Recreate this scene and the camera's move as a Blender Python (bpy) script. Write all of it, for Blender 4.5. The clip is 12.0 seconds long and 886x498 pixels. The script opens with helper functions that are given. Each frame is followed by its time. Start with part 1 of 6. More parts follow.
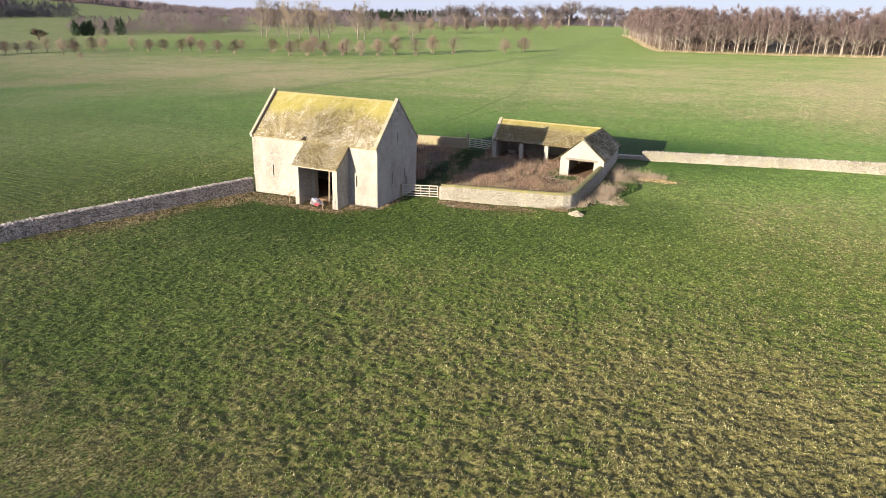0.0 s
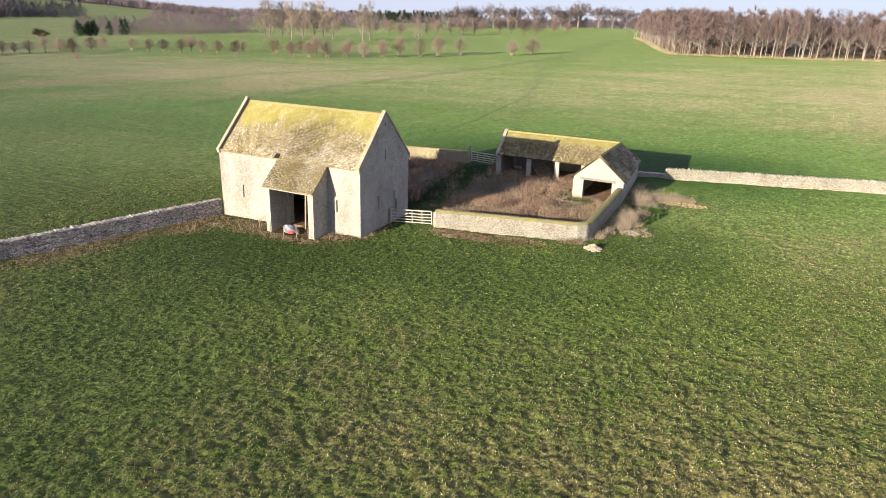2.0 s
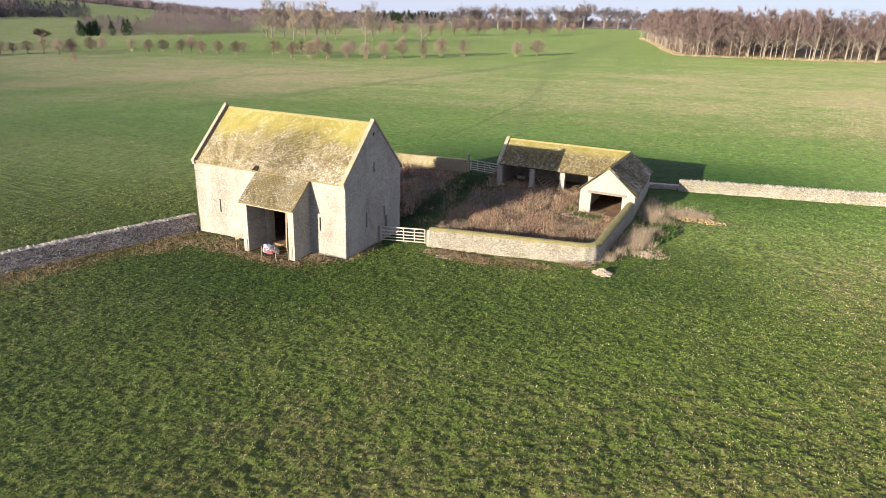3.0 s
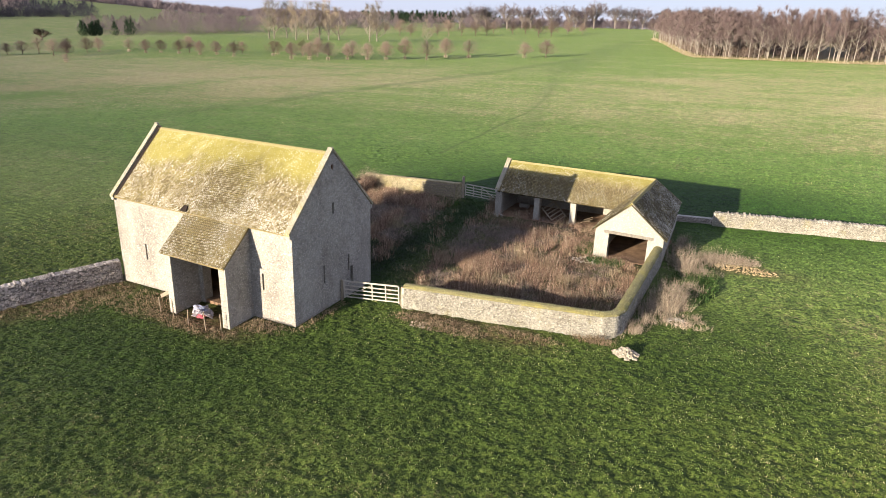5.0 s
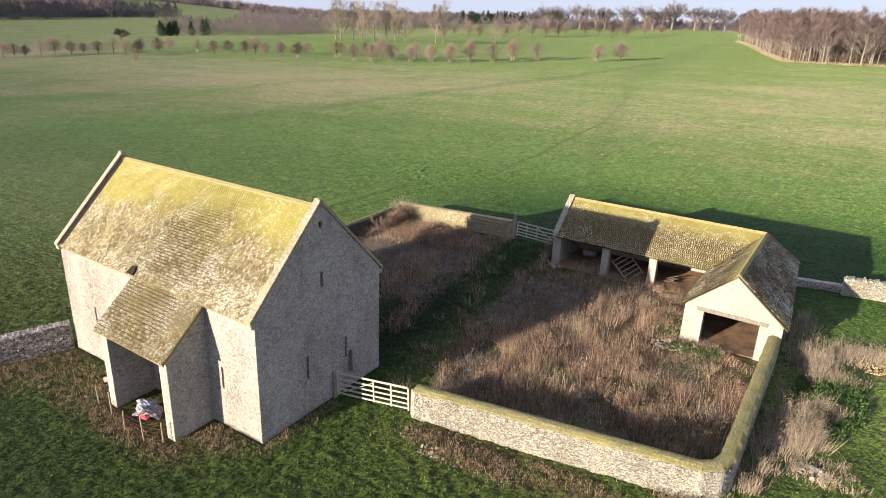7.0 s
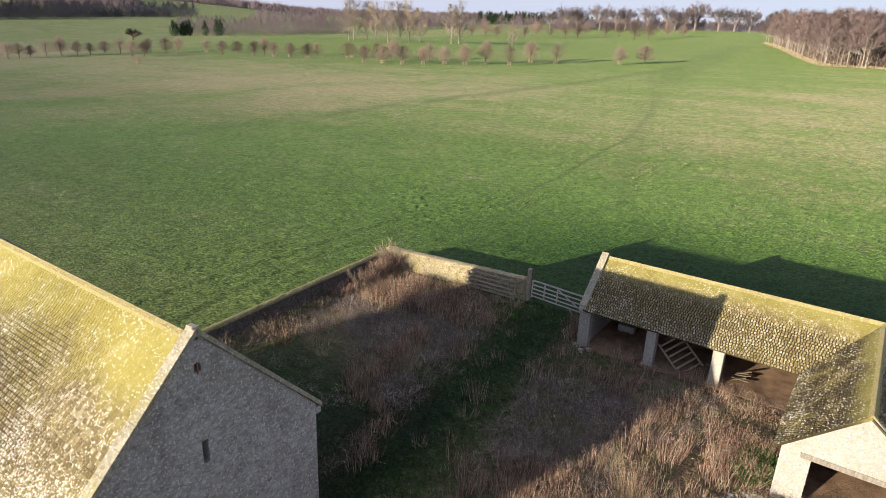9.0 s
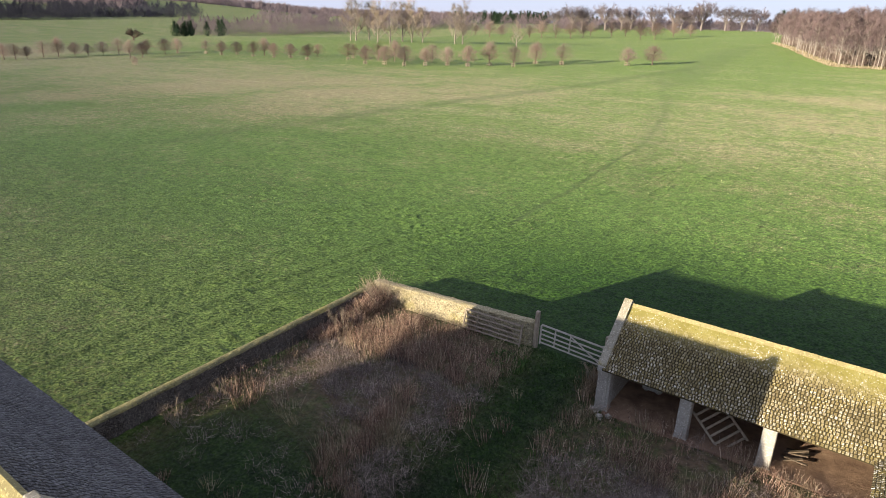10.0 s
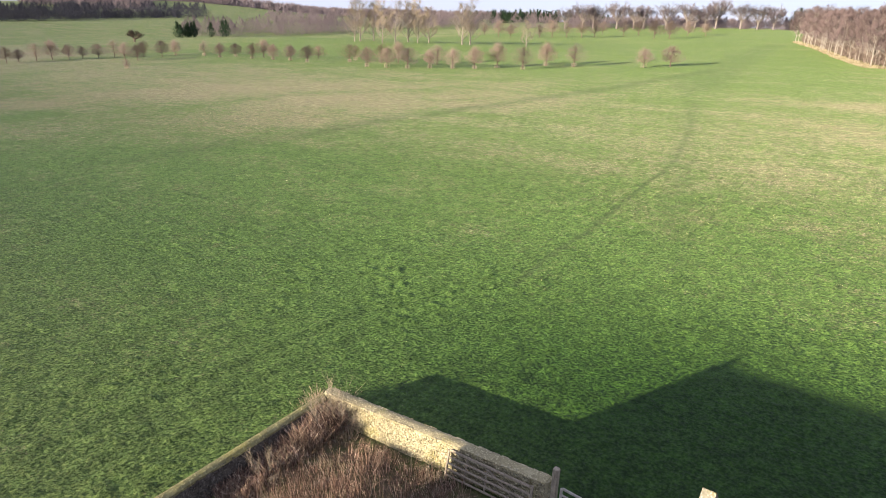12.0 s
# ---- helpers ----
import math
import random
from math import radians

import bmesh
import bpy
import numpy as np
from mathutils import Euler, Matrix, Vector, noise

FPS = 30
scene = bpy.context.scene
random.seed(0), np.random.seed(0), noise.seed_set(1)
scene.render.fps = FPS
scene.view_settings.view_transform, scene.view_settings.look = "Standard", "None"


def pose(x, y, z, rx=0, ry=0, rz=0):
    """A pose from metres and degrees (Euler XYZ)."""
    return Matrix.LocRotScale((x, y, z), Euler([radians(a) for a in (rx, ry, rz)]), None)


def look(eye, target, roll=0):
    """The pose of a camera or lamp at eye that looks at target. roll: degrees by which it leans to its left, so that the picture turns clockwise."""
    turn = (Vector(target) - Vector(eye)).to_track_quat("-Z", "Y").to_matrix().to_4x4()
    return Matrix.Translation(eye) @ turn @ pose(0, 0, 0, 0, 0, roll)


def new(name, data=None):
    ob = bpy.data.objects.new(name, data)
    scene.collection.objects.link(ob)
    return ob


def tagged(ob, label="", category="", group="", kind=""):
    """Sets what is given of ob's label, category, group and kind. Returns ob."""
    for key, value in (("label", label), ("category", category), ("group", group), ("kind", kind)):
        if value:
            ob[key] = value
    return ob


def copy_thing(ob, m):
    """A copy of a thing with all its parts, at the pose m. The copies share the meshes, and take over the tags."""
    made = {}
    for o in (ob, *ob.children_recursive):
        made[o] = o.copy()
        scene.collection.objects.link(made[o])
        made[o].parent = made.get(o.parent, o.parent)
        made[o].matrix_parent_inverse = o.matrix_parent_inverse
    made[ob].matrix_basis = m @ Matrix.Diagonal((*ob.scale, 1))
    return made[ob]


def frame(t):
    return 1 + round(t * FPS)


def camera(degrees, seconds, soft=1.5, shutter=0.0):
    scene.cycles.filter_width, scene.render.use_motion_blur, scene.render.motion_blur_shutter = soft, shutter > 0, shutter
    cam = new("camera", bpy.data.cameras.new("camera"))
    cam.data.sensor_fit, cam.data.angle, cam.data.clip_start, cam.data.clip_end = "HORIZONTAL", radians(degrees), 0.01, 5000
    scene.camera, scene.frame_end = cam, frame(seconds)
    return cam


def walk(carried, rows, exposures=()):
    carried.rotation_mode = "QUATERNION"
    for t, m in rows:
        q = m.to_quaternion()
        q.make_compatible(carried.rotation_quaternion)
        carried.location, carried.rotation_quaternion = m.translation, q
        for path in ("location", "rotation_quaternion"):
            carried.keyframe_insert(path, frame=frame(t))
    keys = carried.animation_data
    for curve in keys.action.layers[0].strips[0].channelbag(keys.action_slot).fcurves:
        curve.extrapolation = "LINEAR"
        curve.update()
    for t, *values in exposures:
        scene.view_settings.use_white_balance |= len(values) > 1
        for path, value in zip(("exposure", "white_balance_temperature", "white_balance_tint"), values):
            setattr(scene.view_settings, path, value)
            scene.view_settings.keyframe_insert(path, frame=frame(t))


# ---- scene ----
cam = camera(70.04, 12.0, 0.86)
ROWS = [
    (0.5, -0.578, 2.924, 15.748, 25.764, -19.442, 1.780),
    (1.0, -1.301, 4.910, 15.726, 25.920, -19.414, 1.846),
    (1.5, -2.026, 6.969, 15.707, 26.076, -19.389, 1.903),
    (2.0, -2.755, 9.124, 15.698, 26.258, -19.369, 1.946),
    (2.5, -3.495, 11.360, 15.698, 26.450, -19.353, 1.980),
    (4.5, -6.700, 21.292, 15.875, 27.115, -19.369, 1.995),
    (5.0, -7.579, 23.905, 15.932, 27.467, -19.400, 2.022),
    (5.5, -8.491, 26.521, 15.988, 29.433, -19.437, 2.054),
    (6.0, -9.459, 29.113, 16.041, 31.537, -19.475, 2.087),
    (6.5, -10.494, 31.674, 16.090, 32.760, -19.509, 2.119),
    (7.0, -11.587, 34.216, 16.138, 33.526, -19.540, 2.150),
    (9.0, -16.835, 44.183, 16.335, 35.045, -19.584, 2.257),
    (9.5, -18.224, 46.524, 16.441, 35.276, -19.606, 2.223),
    (10.0, -19.673, 48.968, 16.543, 35.441, -19.629, 2.175),
    (10.5, -21.162, 51.536, 16.634, 35.694, -19.655, 2.109),
    (11.0, -22.628, 54.116, 16.723, 35.987, -19.681, 2.033),
    (11.5, -24.086, 56.700, 16.809, 36.151, -19.705, 1.960),
    (12.0, -25.546, 59.310, 16.891, 36.360, -19.728, 1.890),
]
EXPOSURES = [(0.0, 1.33), (6.8, 1.32), (8.8, 1.22), (9.5, 1.28), (10.5, 1.47), (12.0, 1.57)]
walk(cam, [(t, pose(x, y, z) @ pose(0, 0, 0, 0, 0, yaw) @ pose(0, 0, 0, 90 + pitch) @ pose(0, 0, 0, 0, 0, roll)) for t, x, y, z, yaw, pitch, roll in ROWS], EXPOSURES)

# ---- world, sun ----
SUN_EL = radians(10.9)
SUN_AZ = math.atan2(-0.317, -0.948)          # where the sun stands, seen from the barn
world = bpy.data.worlds.new("world")
scene.world = world
world.use_nodes = True
wn, wl = world.node_tree.nodes, world.node_tree.links
sky = wn.new("ShaderNodeTexSky")
sky.sky_type = "NISHITA"
sky.sun_disc = False
sky.sun_elevation, sky.sun_rotation = SUN_EL, SUN_AZ % (2 * math.pi)
sky.air_density, sky.dust_density, sky.ozone_density = 1.0, 0.4, 3.0
veil = wn.new("ShaderNodeMix")               # thin high cloud: greys and cools the low-sun sky
veil.data_type = "RGBA"
veil.inputs[0].default_value = 0.8
veil.inputs[7].default_value = (3.50, 3.75, 5.2, 1)
wl.new(sky.outputs[0], veil.inputs[6])
wl.new(veil.outputs[2], wn["Background"].inputs[0])
wn["Background"].inputs[1].default_value = 0.079
sun = new("sun", bpy.data.lights.new("sun", "SUN"))
sun.data.energy, sun.data.angle, sun.data.color = 5.0, radians(0.5), (1.0, 0.87, 0.69)
sun_from = Vector((math.sin(SUN_AZ) * math.cos(SUN_EL), math.cos(SUN_AZ) * math.cos(SUN_EL), math.sin(SUN_EL)))
sun.matrix_world = look(sun_from * 100, (0, 0, 0))


# ---- lie of the land ----
def sstep(a, b, v):
    k = np.clip((v - a) / (b - a), 0, 1)
    return k * k * (3 - 2 * k)


def land(x, y):
    """Height of the ground: a gently tilted pasture, a swell on the left, hills far off."""
    x, y = np.asarray(x, float), np.asarray(y, float)
    d = np.hypot(x + 25, y - 60)
    z = -0.904 + 0.0245 * x + 0.0327 * y
    z = z + 4.5 * np.exp(-((x + 330) / 150) ** 2 - ((y - 315) / 52) ** 2)
    west = sstep(0.75, 1.05, np.arctan2(-(x + 25), y - 60))
    flat = np.clip(z, -30, 19.5)
    z = np.where(d > 500, flat, z)
    z = z + west * (14 * sstep(520, 1000, d) + 46 * sstep(1100, 2200, d))
    z = z + (1 - west) * 12 * sstep(1100, 2600, d)
    return z


def ground_z(x, y):
    return float(land(x, y))

# ---- materials ----
class Nodes:
    """A node material under construction."""

    def __init__(self, name, rough=0.9):
        self.mat = bpy.data.materials.new(name)
        self.mat.use_nodes = True
        self.nt = self.mat.node_tree
        self.bsdf = self.nt.nodes["Principled BSDF"]
        self.bsdf.inputs["Roughness"].default_value = rough
        self.bsdf.inputs["Specular IOR Level"].default_value = 0.2

    def node(self, kind, **values):
        n = self.nt.nodes.new(kind)
        for k, v in values.items():
            n.inputs[k].default_value = v
        return n

    def link(self, a, b):
        self.nt.links.new(a, b)

    def position(self):
        return self.node("ShaderNodeNewGeometry").outputs["Position"]

    def stretched(self, sx, sy, sz, turn=0.0):
        m = self.node("ShaderNodeMapping")
        m.inputs["Scale"].default_value = (sx, sy, sz)
        m.inputs["Rotation"].default_value = (0, 0, turn)
        self.link(self.position(), m.inputs["Vector"])
        return m.outputs[0]

    def noise(self, scale, detail=4, rough=0.55, vector=None):
        n = self.node("ShaderNodeTexNoise", Scale=scale, Detail=detail, Roughness=rough)
        self.link(vector if vector is not None else self.position(), n.inputs["Vector"])
        return n.outputs["Fac"]

    def voronoi(self, scale, vector=None, feature="F1", out="Distance"):
        n = self.node("ShaderNodeTexVoronoi", Scale=scale)
        n.feature = feature
        self.link(vector if vector is not None else self.position(), n.inputs["Vector"])
        return n.outputs[out]

    def ramp(self, fac, *stops):
        r = self.node("ShaderNodeValToRGB")
        while len(r.color_ramp.elements) < len(stops):
            r.color_ramp.elements.new(0.5)
        for e, (p, c) in zip(r.color_ramp.elements, stops):
            e.position = p
            e.color = (*c, 1) if isinstance(c, tuple) else (c, c, c, 1)
        self.link(fac, r.inputs["Fac"])
        return r.outputs["Color"]

    def maths(self, op, a, b=0.0):
        n = self.node("ShaderNodeMath")
        n.operation = op
        for s, v in ((0, a), (1, b)):
            if isinstance(v, (int, float)):
                n.inputs[s].default_value = v
            else:
                self.link(v, n.inputs[s])
        return n.outputs[0]

    def mix(self, fac, a, b, blend="MIX"):
        n = self.node("ShaderNodeMix")
        n.data_type, n.blend_type = "RGBA", blend
        for s, v in ((0, fac), (6, a), (7, b)):
            if isinstance(v, (int, float)):
                n.inputs[s].default_value = v
            elif isinstance(v, tuple):
                n.inputs[s].default_value = (*v, 1)
            else:
                self.link(v, n.inputs[s])
        return n.outputs[2]

    def attribute(self, name):
        n = self.node("ShaderNodeAttribute")
        n.attribute_name = name
        return n.outputs["Fac"]

    def island(self):
        return self.node("ShaderNodeNewGeometry").outputs["Random Per Island"]

    def piece(self):
        return self.node("ShaderNodeObjectInfo").outputs["Random"]

    def bump(self, height, strength=0.5, distance=0.02):
        n = self.node("ShaderNodeBump", Strength=strength, Distance=distance)
        self.link(height, n.inputs["Height"])
        self.link(n.outputs[0], self.bsdf.inputs["Normal"])

    def ruffled(self, layers):
        """Normals thrown about as by upright blades and tufts, at several sizes."""
        total = self.node("ShaderNodeNewGeometry").outputs["Normal"]
        for scale, strength in layers:
            n = self.node("ShaderNodeTexNoise", Scale=scale, Detail=4, Roughness=0.62)
            self.link(self.position(), n.inputs["Vector"])
            off = self.node("ShaderNodeVectorMath")
            off.operation = "MULTIPLY_ADD"
            off.inputs[1].default_value = (strength, strength, 0.0)
            off.inputs[2].default_value = (-0.5 * strength, -0.5 * strength, 0.0)
            self.link(n.outputs["Color"], off.inputs[0])
            both = self.node("ShaderNodeVectorMath")
            self.link(off.outputs[0], both.inputs[0])
            self.link(total, both.inputs[1])
            total = both.outputs[0]
        unit = self.node("ShaderNodeVectorMath")
        unit.operation = "NORMALIZE"
        self.link(total, unit.inputs[0])
        self.link(unit.outputs[0], self.bsdf.inputs["Normal"])

    def done(self, color):
        if isinstance(color, tuple):
            self.bsdf.inputs["Base Color"].default_value = (*color, 1)
        else:
            self.link(color, self.bsdf.inputs["Base Color"])
        return self.mat


def grass_color(m, blades):
    """Pasture: green sward with straw-coloured old growth in patches, trodden lines."""
    big = m.maths("ADD", m.maths("MULTIPLY", m.noise(0.05, 3), 0.4), m.maths("MULTIPLY", m.maths("ADD", m.maths("MULTIPLY", m.noise(1.0, 4, 0.6, m.stretched(0.03, 0.09, 0.05, -0.75)), 1.0), 0.0), 0.6))
    mid = m.noise(0.30, 4, 0.6)
    fine = m.maths("ADD", m.maths("MULTIPLY", m.maths("ADD", m.maths("MULTIPLY", m.noise(1.5, 4, 0.65), 1.7), -0.35), 0.45), m.maths("MULTIPLY", m.maths("ADD", m.maths("MULTIPLY", m.noise(7.5, 3, 0.7), 1.9), -0.45), 0.55))
    mix1 = m.maths("ADD", m.maths("MULTIPLY", big, 0.65), m.maths("MULTIPLY", mid, 0.35))
    mix2 = m.maths("ADD", mix1, m.maths("MULTIPLY", fine, 0.75))
    straw = m.maths("ADD", mix2, m.attribute("straw"))
    if blades:
        straw = m.maths("ADD", straw, m.maths("MULTIPLY", m.maths("SUBTRACT", m.island(), 0.30), 0.45))
    green = m.ramp(m.noise(5.0, 6, 0.75), (0.30, (0.024, 0.046, 0.010)), (0.50, (0.084, 0.134, 0.029)), (0.70, (0.190, 0.245, 0.068)))
    green = m.mix(m.attribute("fresh"), green, m.mix(1.0, green, (0.86, 1.02, 0.92), "MULTIPLY"))
    # deep greens: lush ground, plus painted shade beside barn and shed
    lush_and_shade = m.ramp(m.maths("ADD", m.attribute("straw"), 0.5), (0.02, (0.10, 0.17, 0.09)), (0.20, (0.26, 0.40, 0.20)), (0.42, (1.0, 1.0, 1.0)))
    green = m.mix(1.0, green, lush_and_shade, "MULTIPLY")
    dry = m.ramp(m.noise(6.0, 5, 0.7), (0.32, (0.064, 0.060, 0.026)), (0.52, (0.198, 0.186, 0.092)), (0.72, (0.49, 0.455, 0.265)))
    c = m.mix(m.ramp(straw, (0.82, 0.0), (1.02, 0.62), (1.20, 0.9)), green, dry)
    c = m.mix(1.0, c, m.ramp(m.noise(1.7, 6, 0.75), (0.32, 0.60), (0.5, 1.0), (0.66, 1.36)), "MULTIPLY")
    return m.mix(m.maths("MULTIPLY", m.attribute("wear"), 0.8), c, (0.050, 0.078, 0.024))


def make_grass(name, blades):
    m = Nodes(name, 0.85)
    c = grass_color(m, blades)
    m.bsdf.inputs["Diffuse Roughness"].default_value = 1.0
    if blades:
        r = m.island()
        c = m.mix(1.0, c, m.ramp(r, (0.0, 0.55), (0.6, 1.05), (1.0, 1.9)), "MULTIPLY")
    else:
        c = m.mix(m.maths("MULTIPLY", m.attribute("bare"), m.ramp(m.noise(1.6, 4), (0.3, 0.35), (0.6, 1.0))), c, m.ramp(m.noise(4, 4), (0.3, (0.06, 0.045, 0.028)), (0.7, (0.16, 0.12, 0.07))))
        # ground darker and yellower where blades stand, paler and bluer far off
        c = m.mix(m.attribute("under_blades"), m.mix(1.0, m.mix(1.0, c, m.ramp(m.noise(0.8, 6, 0.8), (0.36, 0.80), (0.5, 1.04), (0.64, 1.30)), "MULTIPLY"), (1.06, 0.99, 1.12), "MULTIPLY"), m.mix(1.0, c, (0.62, 0.58, 0.44), "MULTIPLY"))
        m.ruffled(((24.0, 2.6), (7.5, 3.4)))
    return m.done(c)


def make_stone(name, light, mid, dark, lichen=0.0, random_by=None, vary=1.0, worn=0.55):
    """Cotswold limestone: cream to grey, weather-stained, lichen specks."""
    m = Nodes(name, 0.92)
    c = m.ramp(m.noise(1.1, 5, 0.65), (0.30, mid), (0.66, light))
    c = m.mix(m.ramp(m.noise(0.45, 4, 0.6, m.stretched(1.6, 1.6, 0.55)), (0.44, 0.0), (0.68, worn)), c, dark)
    c = m.mix(m.ramp(m.noise(8, 6, 0.75), (0.46, 0.0), (0.68, 0.85)), c, dark)
    c = m.mix(m.ramp(m.noise(4.2, 6, 0.8), (0.50, 0.0), (0.66, 0.5)), c, dark)
    c = m.mix(m.ramp(m.noise(11, 4, 0.7), (0.55, 0.0), (0.66, 0.75)), c, tuple(min(1.0, v * 1.35) for v in light))
    c = m.mix(m.ramp(m.noise(11, 3, 0.6), (0.56, 0.0), (0.68, 0.65)), c, tuple(v * 0.5 for v in dark))
    if random_by == "island":
        c = m.mix(1.0, c, m.ramp(m.island(), (0.0, 1 - 0.36 * vary), (0.5, 1.0), (1.0, 1 + 0.25 * vary)), "MULTIPLY")
    if random_by == "piece":
        c = m.mix(1.0, c, m.ramp(m.piece(), (0.0, 1 - 0.36 * vary), (0.5, 1.0), (1.0, 1 + 0.25 * vary)), "MULTIPLY")
    if lichen:
        c = m.mix(m.ramp(m.noise(0.8, 5, 0.7), (0.62 - 0.2 * lichen, 0.0), (0.86 - 0.2 * lichen, 0.85)), c, (0.30, 0.26, 0.07))
    c = m.mix(m.ramp(m.noise(14, 2, 0.6), (0.58, 0.0), (0.62, 0.9)), c, tuple(min(1.0, v * 1.32) for v in light))
    m.bump(m.maths("ADD", m.noise(16, 5, 0.75), m.noise(5, 3)), 0.8, 0.045)
    return m.done(c)


def make_slate(name, ridge_z, span, random_by, low, white, stain=None, tone=1.0, each=0.07, wander=0.95, cover=True, flecks=0.9, gold=0.93):
    """Stone slates: ochre-brown, specked with white lichen, lemon-yellow lichen towards the ridge, an old bare patch.
    random_by "bedding" gives what shows in the joints: grown over, but dark where the slates lie bare."""
    m = Nodes(name, 0.93)
    bedding = random_by == "bedding"
    r = m.piece() if random_by == "piece" else m.island()
    base = m.mix(1.0, m.ramp(r, (0.0, (0.135, 0.105, 0.048)), (0.5, (0.200, 0.160, 0.076)), (0.88, (0.265, 0.222, 0.120)), (1.0, (0.37, 0.33, 0.23))), (tone, tone, tone), "MULTIPLY")
    patch = m.noise(0.55, 4, 0.6)
    spots = m.maths("ADD", m.noise(20, 2, 0.5), m.maths("MULTIPLY", m.maths("SUBTRACT", patch, 0.5), 0.40))
    if not bedding:
        spots = m.maths("ADD", spots, m.maths("MULTIPLY", m.maths("SUBTRACT", r, 0.5), each))
    sep = m.node("ShaderNodeSeparateXYZ")
    m.link(m.position(), sep.inputs[0])
    up = m.maths("DIVIDE", m.maths("SUBTRACT", sep.outputs["Z"], ridge_z - span), span)
    wob = m.maths("ADD", up, m.maths("MULTIPLY", m.maths("SUBTRACT", m.noise(0.45, 5, 0.65), 0.5), wander))
    moss = m.mix(1.0, m.ramp(m.noise(1.5, 5, 0.65), (0.3, (0.222, 0.192, 0.044)), (0.55, (0.280, 0.246, 0.070)), (0.75, (0.328, 0.296, 0.122))), (gold, gold, gold), "MULTIPLY")
    thick = m.ramp(wob, (low, 0.0), (min(1.0, low + 0.30), 0.95))
    bare = None
    if stain is not None:
        off = m.node("ShaderNodeVectorMath")
        off.operation = "SUBTRACT"
        m.link(m.position(), off.inputs[0])
        off.inputs[1].default_value = stain
        far = m.node("ShaderNodeVectorMath")
        far.operation = "LENGTH"
        m.link(off.outputs[0], far.inputs[0])
        reach = m.maths("ADD", m.maths("MULTIPLY", far.outputs["Value"], 0.22), m.maths("MULTIPLY", m.noise(0.6, 4, 0.6), 0.9))
        bare = m.ramp(reach, (0.80, 1.0), (1.75, 0.0))
        ring = m.ramp(reach, (0.70, 0.0), (0.98, 1.0), (1.35, 0.25))
        spots = m.maths("ADD", m.maths("SUBTRACT", spots, 0.05), m.maths("MULTIPLY", ring, 0.085))
        thick = m.maths("MULTIPLY", thick, m.maths("SUBTRACT", 1.0, m.maths("MULTIPLY", bare, 0.55)))
    if bedding:
        grown = thick if not cover else m.maths("SUBTRACT", 1.0, m.maths("MULTIPLY", bare, 0.95))
        # dark joints, which also paint in the shade under the slate tails
        c = m.mix(grown, (0.042, 0.034, 0.015), m.mix(thick, (0.215, 0.172, 0.080), moss))
        c = m.mix(1.0, c, m.ramp(m.noise(9, 4, 0.6), (0.3, 0.8), (0.7, 1.15)), "MULTIPLY")
    else:
        c = m.mix(m.ramp(m.noise(1.1, 5, 0.7), (0.48, 0.0), (0.72, 0.7)), base, (0.250, 0.198, 0.062))
        c = m.mix(thick, c, moss)
        c = m.mix(m.ramp(m.maths("SUBTRACT", spots, m.maths("MULTIPLY", thick, 0.07)), (white, 0.0), (white + 0.02, 1.0)), c, (0.545, 0.52, 0.46))
        fleck = m.maths("MULTIPLY", m.ramp(m.voronoi(9.0), (0.20, 1.0), (0.27, 0.0)), m.ramp(m.noise(1.3, 3), (0.40, 0.15), (0.52, 1.0)))
        c = m.mix(m.maths("MULTIPLY", fleck, flecks), c, (0.62, 0.59, 0.52))
    m.bump(m.maths("ADD", m.noise(22, 5, 0.7), m.noise(7, 3)), 0.6, 0.02)
    return m.done(c)


def make_wood(name, light, dark, rough=0.8):
    m = Nodes(name, rough)
    g = m.noise(3, 5, 0.6, m.stretched(5, 5, 1.2))
    c = m.ramp(g, (0.3, dark), (0.7, light))
    c = m.mix(m.ramp(m.noise(30, 3), (0.55, 0.0), (0.75, 0.6)), c, tuple(v * 0.5 for v in dark))
    m.bump(g, 0.4, 0.01)
    return m.done(c)


def make_stalks(name, stops, rough=0.85):
    m = Nodes(name, rough)
    c = m.ramp(m.island(), *stops)
    c = m.mix(1.0, c, m.ramp(m.noise(0.7, 5, 0.65), (0.3, 0.62), (0.7, 1.35)), "MULTIPLY")
    return m.done(c)


def make_bark(name, light, dark):
    m = Nodes(name, 0.9)
    c = m.ramp(m.noise(4, 5, 0.7, m.stretched(2, 2, 0.4)), (0.3, dark), (0.7, light))
    m.bump(m.noise(9, 4), 0.6, 0.05)
    return m.done(c)


def make_twigs(name, light, dark):
    m = Nodes(name, 0.9)
    c = m.ramp(m.island(), (0.0, dark), (1.0, light))
    return m.done(m.mix(1.0, c, m.ramp(m.piece(), (0.0, 0.88), (1.0, 1.14)), "MULTIPLY"))


def make_earth(name):
    m = Nodes(name, 0.95)
    c = m.ramp(m.noise(1.3, 6, 0.65), (0.3, (0.13, 0.080, 0.052)), (0.6, (0.28, 0.182, 0.116)), (0.8, (0.40, 0.29, 0.19)))
    m.bump(m.noise(9, 6, 0.7), 0.8, 0.05)
    return m.done(c)


def make_plain(name, color, rough=0.7, vary=0.25):
    m = Nodes(name, rough)
    c = m.mix(1.0, color, m.ramp(m.noise(6, 5, 0.65), (0.3, 1 - vary), (0.7, 1 + vary)), "MULTIPLY")
    m.bump(m.noise(25, 3), 0.3, 0.01)
    return m.done(c)


